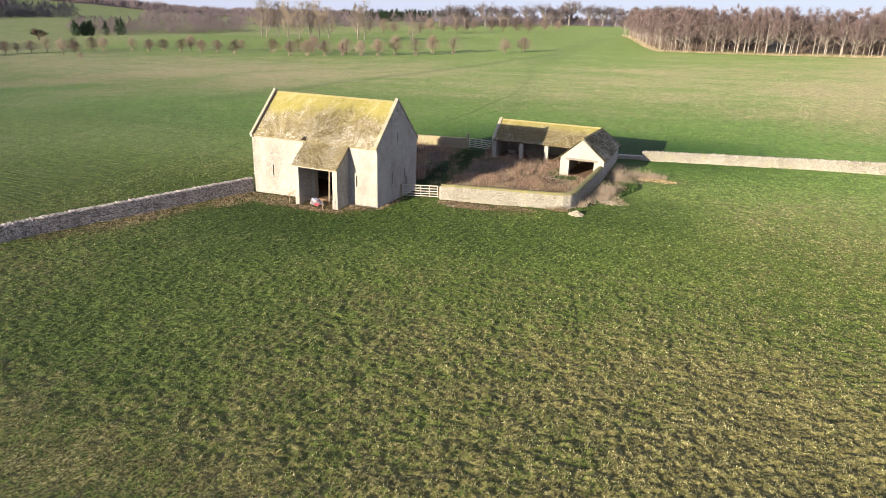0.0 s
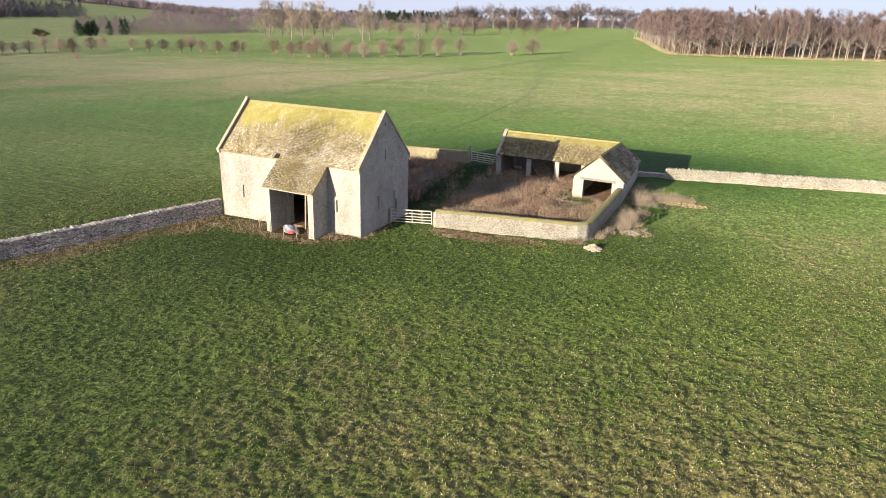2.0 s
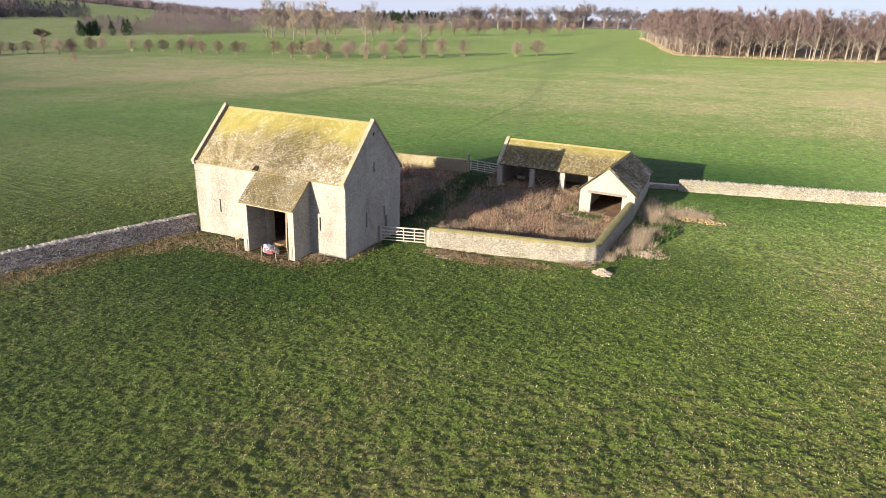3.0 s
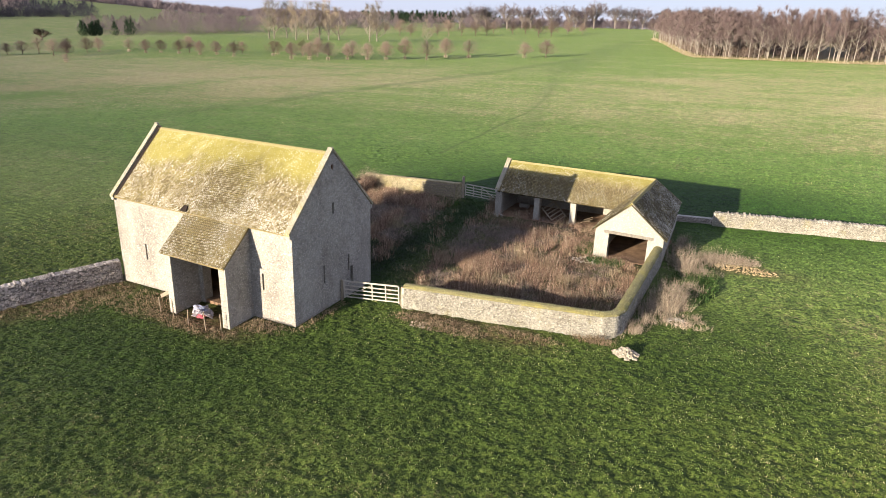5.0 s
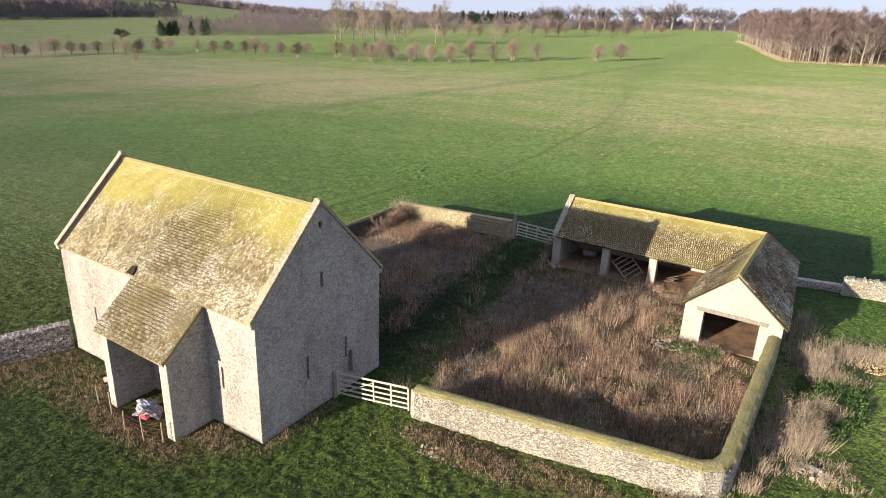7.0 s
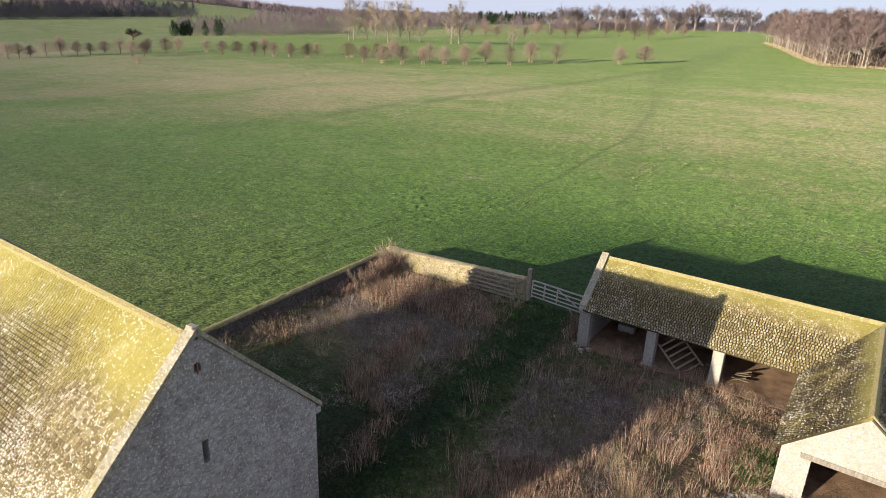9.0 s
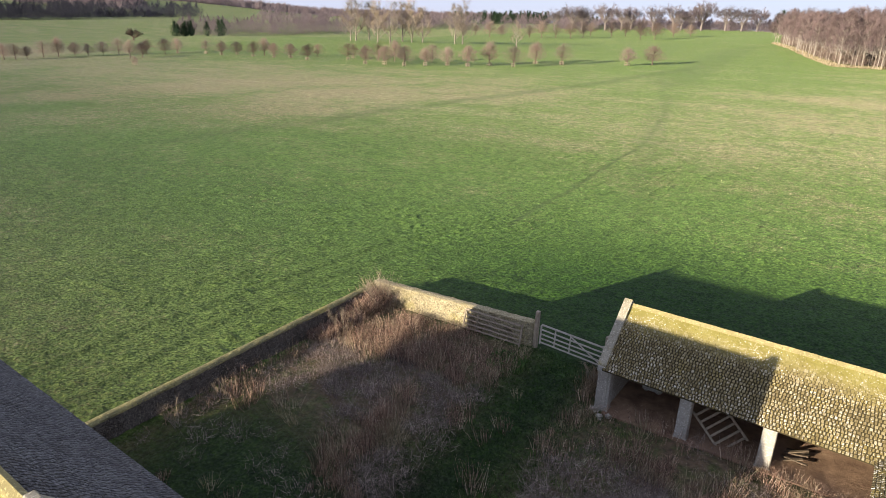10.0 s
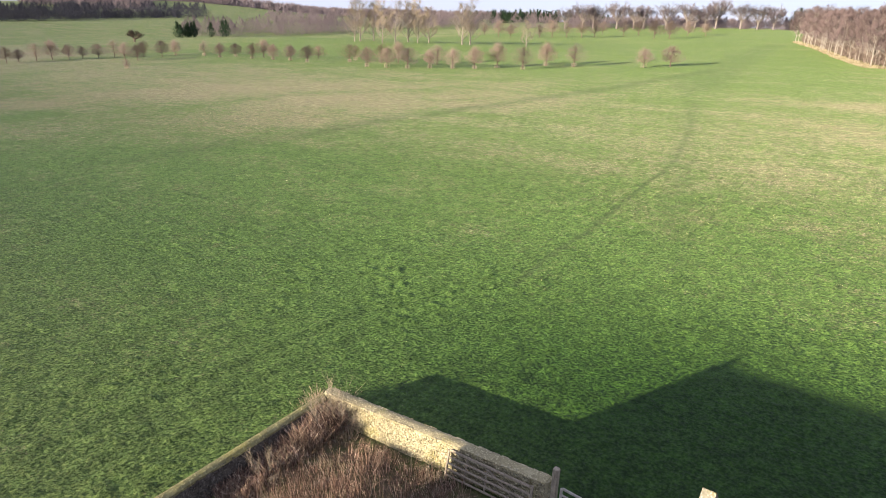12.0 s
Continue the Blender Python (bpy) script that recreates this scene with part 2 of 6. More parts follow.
GRASS = make_grass("pasture", False)
BLADES = make_grass("grass_blades", True)
LIME = dict(light=(0.402, 0.382, 0.342), mid=(0.345, 0.324, 0.286), dark=(0.165, 0.147, 0.131))
WALL_CORE = make_stone("lime_mortar_and_rubble", (0.39, 0.365, 0.315), (0.31, 0.285, 0.24), (0.18, 0.162, 0.136))
WALL_STONE = make_stone("barn_rubble_stone", random_by="island", vary=0.7, worn=0.8, **LIME)
WALL_PIECE = make_stone("barn_rubble_piece", random_by="piece", vary=0.7, worn=0.8, **LIME)
QUOIN = make_stone("dressed_stone", (0.385, 0.368, 0.326), (0.340, 0.322, 0.280), (0.24, 0.220, 0.185))
COPING = make_stone("coping_stone", (0.372, 0.341, 0.267), (0.285, 0.260, 0.192), (0.161, 0.143, 0.093), lichen=0.55)
DRY = dict(light=(0.388, 0.366, 0.312), mid=(0.310, 0.285, 0.226), dark=(0.155, 0.138, 0.108))
ASHLAR = dict(light=(0.375, 0.360, 0.325), mid=(0.330, 0.314, 0.278), dark=(0.250, 0.230, 0.195))
ASHLAR_STONE = make_stone("pale_squared_stone", random_by="island", vary=0.12, **ASHLAR)
ASHLAR_PIECE = make_stone("pale_squared_piece", random_by="piece", vary=0.12, **ASHLAR)
OCHRE_PIECE = make_stone("ochre_broken_stone", (0.47, 0.37, 0.21), (0.33, 0.25, 0.13), (0.16, 0.115, 0.065), random_by="piece")
DRY_STONE = make_stone("dry_wall_stone", random_by="island", lichen=0.25, **DRY)
DRY_PIECE = make_stone("dry_wall_piece", random_by="piece", lichen=0.25, **DRY)
LICHEN_STONE = make_stone("lichened_wall_stone", (0.42, 0.37, 0.24), (0.32, 0.275, 0.155), (0.17, 0.14, 0.085), lichen=0.45, random_by="island")
LICHEN_PIECE = make_stone("lichened_wall_piece", (0.42, 0.37, 0.24), (0.32, 0.275, 0.155), (0.17, 0.14, 0.085), lichen=0.45, random_by="piece")
DRY_CORE = make_stone("dry_wall_hearting", (0.40, 0.368, 0.295), (0.31, 0.278, 0.21), (0.17, 0.148, 0.105))
GREY = dict(light=(0.52, 0.470, 0.420), mid=(0.345, 0.295, 0.255), dark=(0.130, 0.105, 0.090))
# far darker than the other wall stones
DARK_STONE = make_stone("dark_wall_stone", (0.15, 0.132, 0.108), (0.085, 0.072, 0.056), (0.042, 0.034, 0.027), random_by="island")
GREY_STONE = make_stone("weathered_grey_stone", random_by="island", vary=1.7, **GREY)
HEAP_PIECE = make_stone("tumbled_cream_stone", (0.47, 0.42, 0.33), (0.33, 0.285, 0.21), (0.15, 0.12, 0.09), random_by="piece")
PALE_CAP = make_stone("cream_capping", (0.37, 0.32, 0.19), (0.29, 0.245, 0.13), (0.17, 0.14, 0.08), lichen=0.3)
MOSS_CAP = make_stone("mossy_capping", (0.248, 0.223, 0.105), (0.186, 0.167, 0.068), (0.124, 0.112, 0.056), lichen=0.6)
BARE_PATCH, PORCH_PATCH = (-35.0, 49.6, 7.0), (-35.4, 47.3, 4.6)
SLATE = make_slate("barn_slates", 9.1, 3.9, "island", 0.45, 0.58, BARE_PATCH, 0.82, flecks=0.5)
SLATE_PIECE = make_slate("barn_slate_piece", 9.1, 3.9, "piece", 0.45, 0.58, BARE_PATCH, 0.82, flecks=0.5)
SLATE_BED = make_slate("barn_slate_joints", 9.1, 3.9, "bedding", 0.45, 0.560, BARE_PATCH)
PORCH_SLATE = make_slate("porch_slate_piece", 9.1, 3.9, "piece", 0.45, 0.575, PORCH_PATCH, 0.85)
PORCH_BED = make_slate("porch_slate_joints", 9.1, 3.9, "bedding", 0.45, 0.590, PORCH_PATCH)
SHED = dict(tone=0.92, each=0.08, wander=0.42, flecks=0.25, gold=0.76)
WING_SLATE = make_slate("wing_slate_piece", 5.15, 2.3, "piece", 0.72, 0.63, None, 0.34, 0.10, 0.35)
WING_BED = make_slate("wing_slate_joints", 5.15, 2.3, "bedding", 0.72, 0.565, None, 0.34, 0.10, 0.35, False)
SHED_SLATE = make_slate("shed_slates", 5.15, 2.3, "island", 0.61, 0.635, None, **SHED)
SHED_SLATE_PIECE = make_slate("shed_slate_piece", 5.15, 2.3, "piece", 0.61, 0.635, None, **SHED)
SHED_BED = make_slate("shed_slate_joints", 5.15, 2.3, "bedding", 0.61, 0.610, None, cover=False, **SHED)
RIDGE_STONE = make_stone("lichened_ridge_stone", (0.31, 0.268, 0.125), (0.28, 0.235, 0.095), (0.22, 0.185, 0.085))
TWIG_DARK = make_twigs("dark_far_wood", (0.046, 0.046, 0.060), (0.028, 0.028, 0.038))
BARK_GREY = make_bark("grey_pole_bark", (0.25, 0.215, 0.19), (0.14, 0.115, 0.10))
# unlichened rear slates; the slope's shade is put into their dark colour
SHADED_SLATE = make_stone("shaded_slope_slates", (0.150, 0.145, 0.142), (0.105, 0.100, 0.098), (0.060, 0.055, 0.052), random_by="island")
# east and back slope slates, a darker copy for slopes out of the sun
SHED_SHADED_SLATE = make_slate("shed_shaded_slope_slates", 5.15, 2.3, "island", 0.95, 0.60, None, 0.36, 0.10, 0.3)
ROOF_BASE = make_plain("roof_bedding", (0.085, 0.072, 0.040), 0.95)
OLD_OAK = make_wood("weathered_oak", (0.36, 0.30, 0.22), (0.19, 0.155, 0.11))
PALE_WOOD = make_wood("bleached_gate_timber", (0.465, 0.427, 0.367), (0.323, 0.292, 0.240))
GREY_OAK = make_wood("silvered_oak", (0.27, 0.245, 0.205), (0.12, 0.105, 0.085))
DARK_WOOD = make_wood("dark_roof_timber", (0.13, 0.10, 0.07), (0.06, 0.045, 0.03))
EARTH = make_earth("bare_earth_floor")
LEAD = make_plain("lead_flashing", (0.026, 0.019, 0.015), 1.0)
IRON = make_plain("rusty_iron", (0.16, 0.085, 0.05), 0.7)
BAG = make_plain("white_plastic_sacks", (0.36, 0.33, 0.35), 0.45, 0.45)
BAG_RED = make_plain("red_printed_sack", (0.45, 0.10, 0.13), 0.45)
BAG_BLUE = make_plain("blue_grey_sack", (0.30, 0.32, 0.42), 0.45)
DEAD = make_stalks("dead_willowherb", ((0.0, (0.040, 0.024, 0.017)), (0.45, (0.170, 0.102, 0.074)), (0.8, (0.41, 0.272, 0.192)), (1.0, (0.68, 0.56, 0.42))))
PALE_WEED = make_stalks("bleached_dead_stalks", ((0.0, (0.14, 0.105, 0.075)), (0.5, (0.31, 0.245, 0.18)), (1.0, (0.52, 0.44, 0.33))))
FOOT_GRASS = make_stalks("dead_brown_grass", ((0.0, (0.075, 0.050, 0.032)), (0.5, (0.195, 0.138, 0.088)), (1.0, (0.40, 0.315, 0.205))))
LAID_WEED = make_stalks("beaten_down_stalks", ((0.0, (0.07, 0.052, 0.044)), (0.5, (0.155, 0.118, 0.100)), (1.0, (0.42, 0.345, 0.285))))
HAY = make_stalks("bleached_tall_grass", ((0.0, (0.14, 0.115, 0.06)), (0.5, (0.29, 0.235, 0.14)), (1.0, (0.50, 0.43, 0.29))))
NETTLE = make_stalks("green_weeds", ((0.0, (0.025, 0.060, 0.012)), (0.6, (0.05, 0.094, 0.022)), (1.0, (0.11, 0.155, 0.045))))
BARK = make_bark("grey_bark", (0.30, 0.265, 0.215), (0.16, 0.135, 0.105))
BARK_PALE = make_bark("pale_beech_bark", (0.40, 0.355, 0.30), (0.22, 0.19, 0.16))
BARK_DARK = make_bark("brown_bark", (0.17, 0.125, 0.095), (0.085, 0.062, 0.048))
TWIG_WOOD = make_twigs("woodland_twigs", (0.190, 0.138, 0.130), (0.105, 0.076, 0.073))
TWIG_SKY = make_twigs("skyline_twigs", (0.160, 0.130, 0.138), (0.095, 0.078, 0.084))
# haze of distance painted in: twigs paler and bluer than TWIG_WOOD
TWIG_FAR = make_twigs("hazy_far_twigs", (0.215, 0.172, 0.178), (0.125, 0.100, 0.106))
TWIG_OAK = make_twigs("dark_oak_twigs", (0.07, 0.055, 0.045), (0.035, 0.028, 0.024))
TWIG_TAN = make_twigs("tan_twigs", (0.31, 0.250, 0.175), (0.19, 0.150, 0.105))
TWIG_RED = make_twigs("reddish_twigs", (0.235, 0.178, 0.145), (0.155, 0.116, 0.094))
CONIFER = make_twigs("conifer_needles", (0.030, 0.055, 0.025), (0.012, 0.026, 0.012))

# ---- building tools ----
def holder(name, x, y, z, label, category, group="", kind=""):
    """An Empty at a thing's base, for its parts."""
    e = new(name)
    e.location = (x, y, z)
    e.empty_display_size = 0.3
    return tagged(e, label, category, group, kind)


def under(ob, parent):
    if parent is not None:
        ob.parent = parent
        if parent.type == "EMPTY":
            ob.matrix_parent_inverse = Matrix.Translation(-Vector(parent.location))
    return ob


def part(name, bm, material, parent, label=""):
    me = bpy.data.meshes.new(name)
    bm.normal_update()
    bm.to_mesh(me)
    bm.free()
    me.materials.append(material)
    return tagged(under(new(name, me), parent), label)


def raw(name, verts, faces, material, parent, label="", kind=""):
    me = bpy.data.meshes.new(name)
    me.from_pydata(verts, [], faces)
    me.materials.append(material)
    return tagged(under(new(name, me), parent), label, kind=kind)


def box(bm, lo, hi, m=None, bevel=0.0):
    lo, hi = Vector(lo), Vector(hi)
    mat = Matrix.Translation((lo + hi) / 2) @ Matrix.Diagonal((*(hi - lo), 1))
    geom = bmesh.ops.create_cube(bm, size=1, matrix=(m @ mat if m is not None else mat))
    if bevel:
        edges = list({e for v in geom["verts"] for e in v.link_edges})
        bmesh.ops.bevel(bm, geom=edges, offset=bevel, segments=1, affect="EDGES")
    return bm


def boxed(lo, hi, m=None, bevel=0.0):
    return box(bmesh.new(), lo, hi, m, bevel)


def bar(bm, a, b, w, h, up=(0, 0, 1), bevel=0.0):
    """A beam of section w x h from a to b."""
    a, b = Vector(a), Vector(b)
    d = (b - a).normalized()
    s = d.cross(Vector(up)).normalized()
    t = s.cross(d)
    m = Matrix((s.to_4d(), d.to_4d(), t.to_4d(), Vector((0, 0, 0, 1)))).transposed()
    for i in range(3):
        m[3][i] = 0
    m.translation = (a + b) / 2
    m[3][3] = 1
    return box(bm, (-w / 2, -(b - a).length / 2, -h / 2), (w / 2, (b - a).length / 2, h / 2), m, bevel)


def prism(outline, depth_vec):
    """A solid from a flat outline (3D points) pushed along a vector."""
    bm = bmesh.new()
    lo = [bm.verts.new(p) for p in outline]
    hi = [bm.verts.new(Vector(p) + Vector(depth_vec)) for p in outline]
    bm.faces.new(lo)
    bm.faces.new(hi[::-1])
    n = len(lo)
    for i in range(n):
        bm.faces.new((lo[i], hi[i], hi[(i + 1) % n], lo[(i + 1) % n]))
    bmesh.ops.recalc_face_normals(bm, faces=bm.faces[:])
    return bm


# pieces: stones and slates, each a jittered block
rng = random.Random(7)
CUBE = np.array([(-.5, -.5, -.5), (.5, -.5, -.5), (.5, .5, -.5), (-.5, .5, -.5), (-.5, -.5, .5), (.5, -.5, .5), (.5, .5, .5), (-.5, .5, .5)])
CUBE_FACES = np.array([(3, 2, 1, 0), (4, 5, 6, 7), (0, 1, 5, 4), (1, 2, 6, 5), (2, 3, 7, 6), (3, 0, 4, 7)])


def block_shapes(count, jitter, seed, taper=(0.80, 0.97)):
    r = np.random.RandomState(seed)
    shapes = []
    for _ in range(count):
        s = CUBE + r.uniform(-jitter, jitter, (8, 3))
        s[4:, :2] *= r.uniform(*taper)
        shapes.append(s)
    return shapes


STONES = block_shapes(14, 0.11, 3)
SLABS = block_shapes(8, 0.04, 5, (0.94, 0.99))
ROCKS = block_shapes(10, 0.17, 9)
COBBLES = block_shapes(12, 0.10, 6, (0.74, 0.96))


def joined(name, mats, shapes, material, parent, label="", kind="stuff"):
    """Many blocks in one mesh."""
    if not mats:
        return None
    n = len(mats)
    M = np.array([[list(row) for row in m] for m in mats])
    S = np.array(shapes)[np.arange(n) * 7 % len(shapes)]
    V = np.einsum("nij,nkj->nki", M[:, :3, :3], S) + M[:, None, :3, 3]
    F = (CUBE_FACES[None] + 8 * np.arange(n)[:, None, None]).reshape(-1, 4)
    return raw(name, V.reshape(-1, 3).tolist(), F.tolist(), material, parent, label, kind)


def singles(name, mats, shapes, material, parent):
    """The same blocks as objects of their own on shared meshes."""
    meshes = []
    for s in shapes:
        me = bpy.data.meshes.new(name)
        me.from_pydata(s.tolist(), [], CUBE_FACES.tolist())
        me.materials.append(material)
        meshes.append(me)
    for i, m in enumerate(mats):
        ob = under(new(name, meshes[i * 7 % len(meshes)]), parent)
        ob.matrix_basis = m


def frame_matrix(c, u, v, n, su, sv, sn):
    """A block at c with axes u, v, n and its sizes along them."""
    m = Matrix.Identity(4)
    for i in range(3):
        m[i][0], m[i][1], m[i][2], m[i][3] = u[i] * su, v[i] * sv, n[i] * sn, c[i]
    return m


def lay_stones(origin, u, n, length, spans, z0, z1, course=(0.055, 0.105), width=(0.09, 0.25), depth=0.10, proud=0.010, lift=None, gap=0.005):
    """Courses of stone on an upright face. spans(z) gives the stretches of u left free at a height; lift(u) the ground under it."""
    out, u, n, up = [], Vector(u), Vector(n), Vector((0, 0, 1))
    z = z0
    while z < z1:
        h = min(rng.uniform(*course), z1 - z + 0.04)
        for a, b in spans(z + h / 2):
            s = a
            while s < b - 0.03:
                w = min(rng.uniform(*width), b - s)
                if b - s - w < 0.1:
                    w = b - s
                out_by = rng.uniform(-0.4, 1.0) * proud
                c = Vector(origin) + u * (s + w / 2) + up * (z + h / 2 + (lift(s + w / 2) if lift else 0)) + n * (out_by - depth / 2)
                out.append(frame_matrix(c, u, up, n, w - gap, h - gap, depth))
                s += w
        z += h
    return out


def lay_slates(eave, u, up, length, slope, edges, first=0.145, last=0.118, wide=(0.130, 0.142), bare=None):
    """Courses of stone slate on a roof slope, large at the eave and small at the ridge. edges(v) gives the stretch of u at a distance v up the slope."""
    out, u, up = [], Vector(u).normalized(), Vector(up).normalized()
    n = u.cross(up).normalized()
    if n.z < 0:
        n = -n
    v, even = -0.06, False
    while v < slope - 0.10:
        k = max(v, 0) / slope
        e = first + (last - first) * k
        a, b = edges(max(v, 0) + e / 2)
        even = not even
        s = a - (0.5 if even else 1.0) * wide[1] + rng.uniform(-0.015, 0.015)
        while s < b:
            w = rng.uniform(*wide)
            s0, s1 = max(s, a), min(s + w, b)
            if s1 - s0 > 0.04:
                lo = rng.uniform(-0.008, 0.008)
                c = Vector(eave) + u * ((s0 + s1) / 2) + up * (v + e / 2)
                o = bare(c, k) if bare else 1.0
                ln = e + 0.006 - 0.034 * o
                th = rng.uniform(0.020, 0.030) * (0.35 + 0.65 * o)
                tilt = (0.09 + rng.uniform(-0.03, 0.03)) * (0.15 + 0.85 * o)
                v2 = (up * math.cos(tilt) - n * math.sin(tilt)).normalized()
                n2 = (n * math.cos(tilt) + up * math.sin(tilt)).normalized()
                c += up * lo * o + n * (0.014 + rng.uniform(0, 0.006) * o)
                out.append(frame_matrix(c, u, v2, n2, s1 - s0 + 0.006 - 0.046 * o, ln, th))
            s += w
        v += e
    return out

# ---- ground ----
def lines(lo, hi, step, reach, growth):
    mid = list(np.arange(lo, hi + step / 2, step))
    out, s, a = [], step, mid[-1]
    while a < reach[1]:
        s *= growth
        a += s
        out.append(a)
    back, s, a = [], step, mid[0]
    while a > reach[0]:
        s *= growth
        a -= s
        back.append(a)
    return np.array(back[::-1] + mid + out)


def near_line(x, y, pts, width):
    """1 on a polyline, falling to 0 at the given distance."""
    best = np.full(np.shape(x), 1e9)
    for (ax, ay), (bx, by) in zip(pts, pts[1:]):
        dx, dy = bx - ax, by - ay
        k = np.clip(((x - ax) * dx + (y - ay) * dy) / (dx * dx + dy * dy), 0, 1)
        best = np.minimum(best, np.hypot(x - ax - k * dx, y - ay - k * dy))
    return 1 - sstep(0.35 * width, width, best)


FOOTPATH = [(-43.6, 88), (-44.1, 92.5), (-44.9, 99.2), (-44.9, 105), (-45.6, 113), (-46.6, 122.2), (-47.0, 131.5), (-49.7, 144.3), (-55.5, 167.4), (-64.2, 194), (-70, 216), (-73, 241), (-80, 294), (-88, 357), (-95, 440)]
SIDE_WAY = [(-37.3, 102), (-41.7, 117), (-46.7, 134), (-51.7, 151), (-61, 189)]
TRACKS = [[(-46.5, 56), (-47.4, 61.4), (-48.4, 65.9), (-48.6, 70.6), (-48.5, 73.6), (-47.5, 82)], [(-51.2, 56), (-51.4, 61.7), (-51.4, 65.9), (-50.8, 70), (-50.2, 76), (-49.5, 84)]]
OLD_WAY = [(-99, 83), (-100, 107), (-98.2, 129.5), (-95.4, 146), (-91.5, 165.7), (-88.6, 182), (-85, 201), (-82, 232), (-78, 265)]


def straw_shade_bias(x, y):
    """Where old growth stands: less on the lush ground before the barn, more in the open; also lowered to darken shaded
    grass.
    """
    b = -0.07 + 0.12 * (1 - sstep(22, 47, y)) * sstep(-36, 4, x + 0.3 * (y - 30)) + 0.08 * sstep(-14, 8, x - 0.12 * (y - 50))
    b = b - 0.13 * np.exp(-((x + 30) / 24) ** 2 - ((y - 46) / 8) ** 2)
    b = b + 0.13 * (1 - sstep(18, 44, y)) - 0.05 * sstep(60, 75, y) * (1 - sstep(85, 110, y))
    b = b + 0.05 * sstep(35, 110, -(x + 25)) * sstep(75, 110, y) * (1 - sstep(170, 215, y))
    # the last three dips darken grass where barn and shed cast shade
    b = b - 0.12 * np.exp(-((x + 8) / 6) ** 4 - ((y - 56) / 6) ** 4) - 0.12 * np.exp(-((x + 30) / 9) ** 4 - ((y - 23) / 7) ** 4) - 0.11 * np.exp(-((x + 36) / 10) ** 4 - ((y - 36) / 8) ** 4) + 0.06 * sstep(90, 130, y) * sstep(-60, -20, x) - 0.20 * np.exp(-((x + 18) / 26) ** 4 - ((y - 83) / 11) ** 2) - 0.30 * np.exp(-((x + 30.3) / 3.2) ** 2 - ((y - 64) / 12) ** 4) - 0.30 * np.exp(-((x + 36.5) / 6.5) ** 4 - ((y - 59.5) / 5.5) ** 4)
    b = b + 0.085 * sstep(105, 150, y) + 0.03 * sstep(40, 120, -(x + 25)) * sstep(62, 100, y) * (1 - sstep(185, 205, y)) + 0.10 * sstep(325, 345, -x)
    w = -x - 122 + 0.4 * (y - 77) + 5 * np.sin(y / 9.0)     # how far west of the old way: bands of old growth
    bands = 0.065 * sstep(-8, 12, w) * (1 - sstep(30, 40, w)) - 0.05 * np.exp(-((w - 43) / 5) ** 2) + 0.09 * sstep(44, 56, w) * (1 - sstep(70, 90, w))
    b = b + bands * sstep(60, 75, y) * (1 - sstep(165, 195, y))
    return b - 0.10 * sstep(200, 240, y)


def fresh_at(x, y):
    """The grazed sward behind the yard is greener than the rough grass in front."""
    return sstep(60, 88, y) * (1 - 0.85 * sstep(100, 150, y)) + 0 * x


def wear_at(x, y):
    w = 0.70 * near_line(x, y, FOOTPATH[1:11], 0.36 + 0.0016 * np.clip(y - 90, 0, 200))
    w = np.maximum(w, 0.34 * near_line(x, y, FOOTPATH[10:], 9.0))
    w = np.maximum(w, 0.22 * near_line(x, y, SIDE_WAY, 2.4))
    w = np.maximum(w, 0.55 * near_line(x, y, OLD_WAY, 2.2 + 0.012 * np.clip(y - 90, 0, 300)))
    for t in TRACKS:
        w = np.maximum(w, 0.2 * near_line(x, y, t, 0.6))
    return w


def swirl(x, y, wave, seed):
    """Smooth gradient noise over the plan, about -0.7 to 0.7, of the given wavelength."""
    u, v = x / wave, y / wave
    i, j = np.floor(u).astype(np.int64), np.floor(v).astype(np.int64)
    fu, fv = u - i, v - j
    su, sv = fu * fu * fu * (fu * (6 * fu - 15) + 10), fv * fv * fv * (fv * (6 * fv - 15) + 10)

    def corner(a, b):
        k = (i + a) * 374761393 + (j + b) * 668265263 + seed * 69069
        k = (k ^ (k >> 13)) * 1274126177
        t = ((k ^ (k >> 16)) & 1023) * (2 * math.pi / 1024)
        return np.cos(t) * (fu - a) + np.sin(t) * (fv - b)

    low = corner(0, 0) + su * (corner(1, 0) - corner(0, 0))
    high = corner(0, 1) + su * (corner(1, 1) - corner(0, 1))
    return low + sv * (high - low)


def tuft(x, y):
    """How much of a tussock stands here, 0 to about 1: close-set in the rough grass, scattered lumps in the grazed sward."""
    rough = 1 - sstep(56, 66, y)
    rough = np.maximum(rough, sstep(-14, -6, x) * (1 - sstep(74, 84, y)))
    wx, wy = x + 0.06 * swirl(x, y, 0.4, 5), y + 0.06 * swirl(x, y, 0.4, 6)
    close = np.clip(0.45 + 1.0 * swirl(wx, wy, 0.27, 1) + 0.55 * swirl(wx, wy, 0.55, 2) + 0.40 * swirl(x, y, 1.3, 9), 0, 1.2)
    where = np.clip(0.42 + 1.3 * swirl(x, y, 5.0, 3) + 0.8 * swirl(x, y, 16.0, 4), 0, 1)
    sparse = np.clip(2.6 * (swirl(wx, wy, 0.62, 7) - 0.12), 0, 1.5) * where + 0.16 * np.clip(0.5 + swirl(wx, wy, 0.5, 8), 0, 1)
    return rough * close + (1 - rough) * sparse


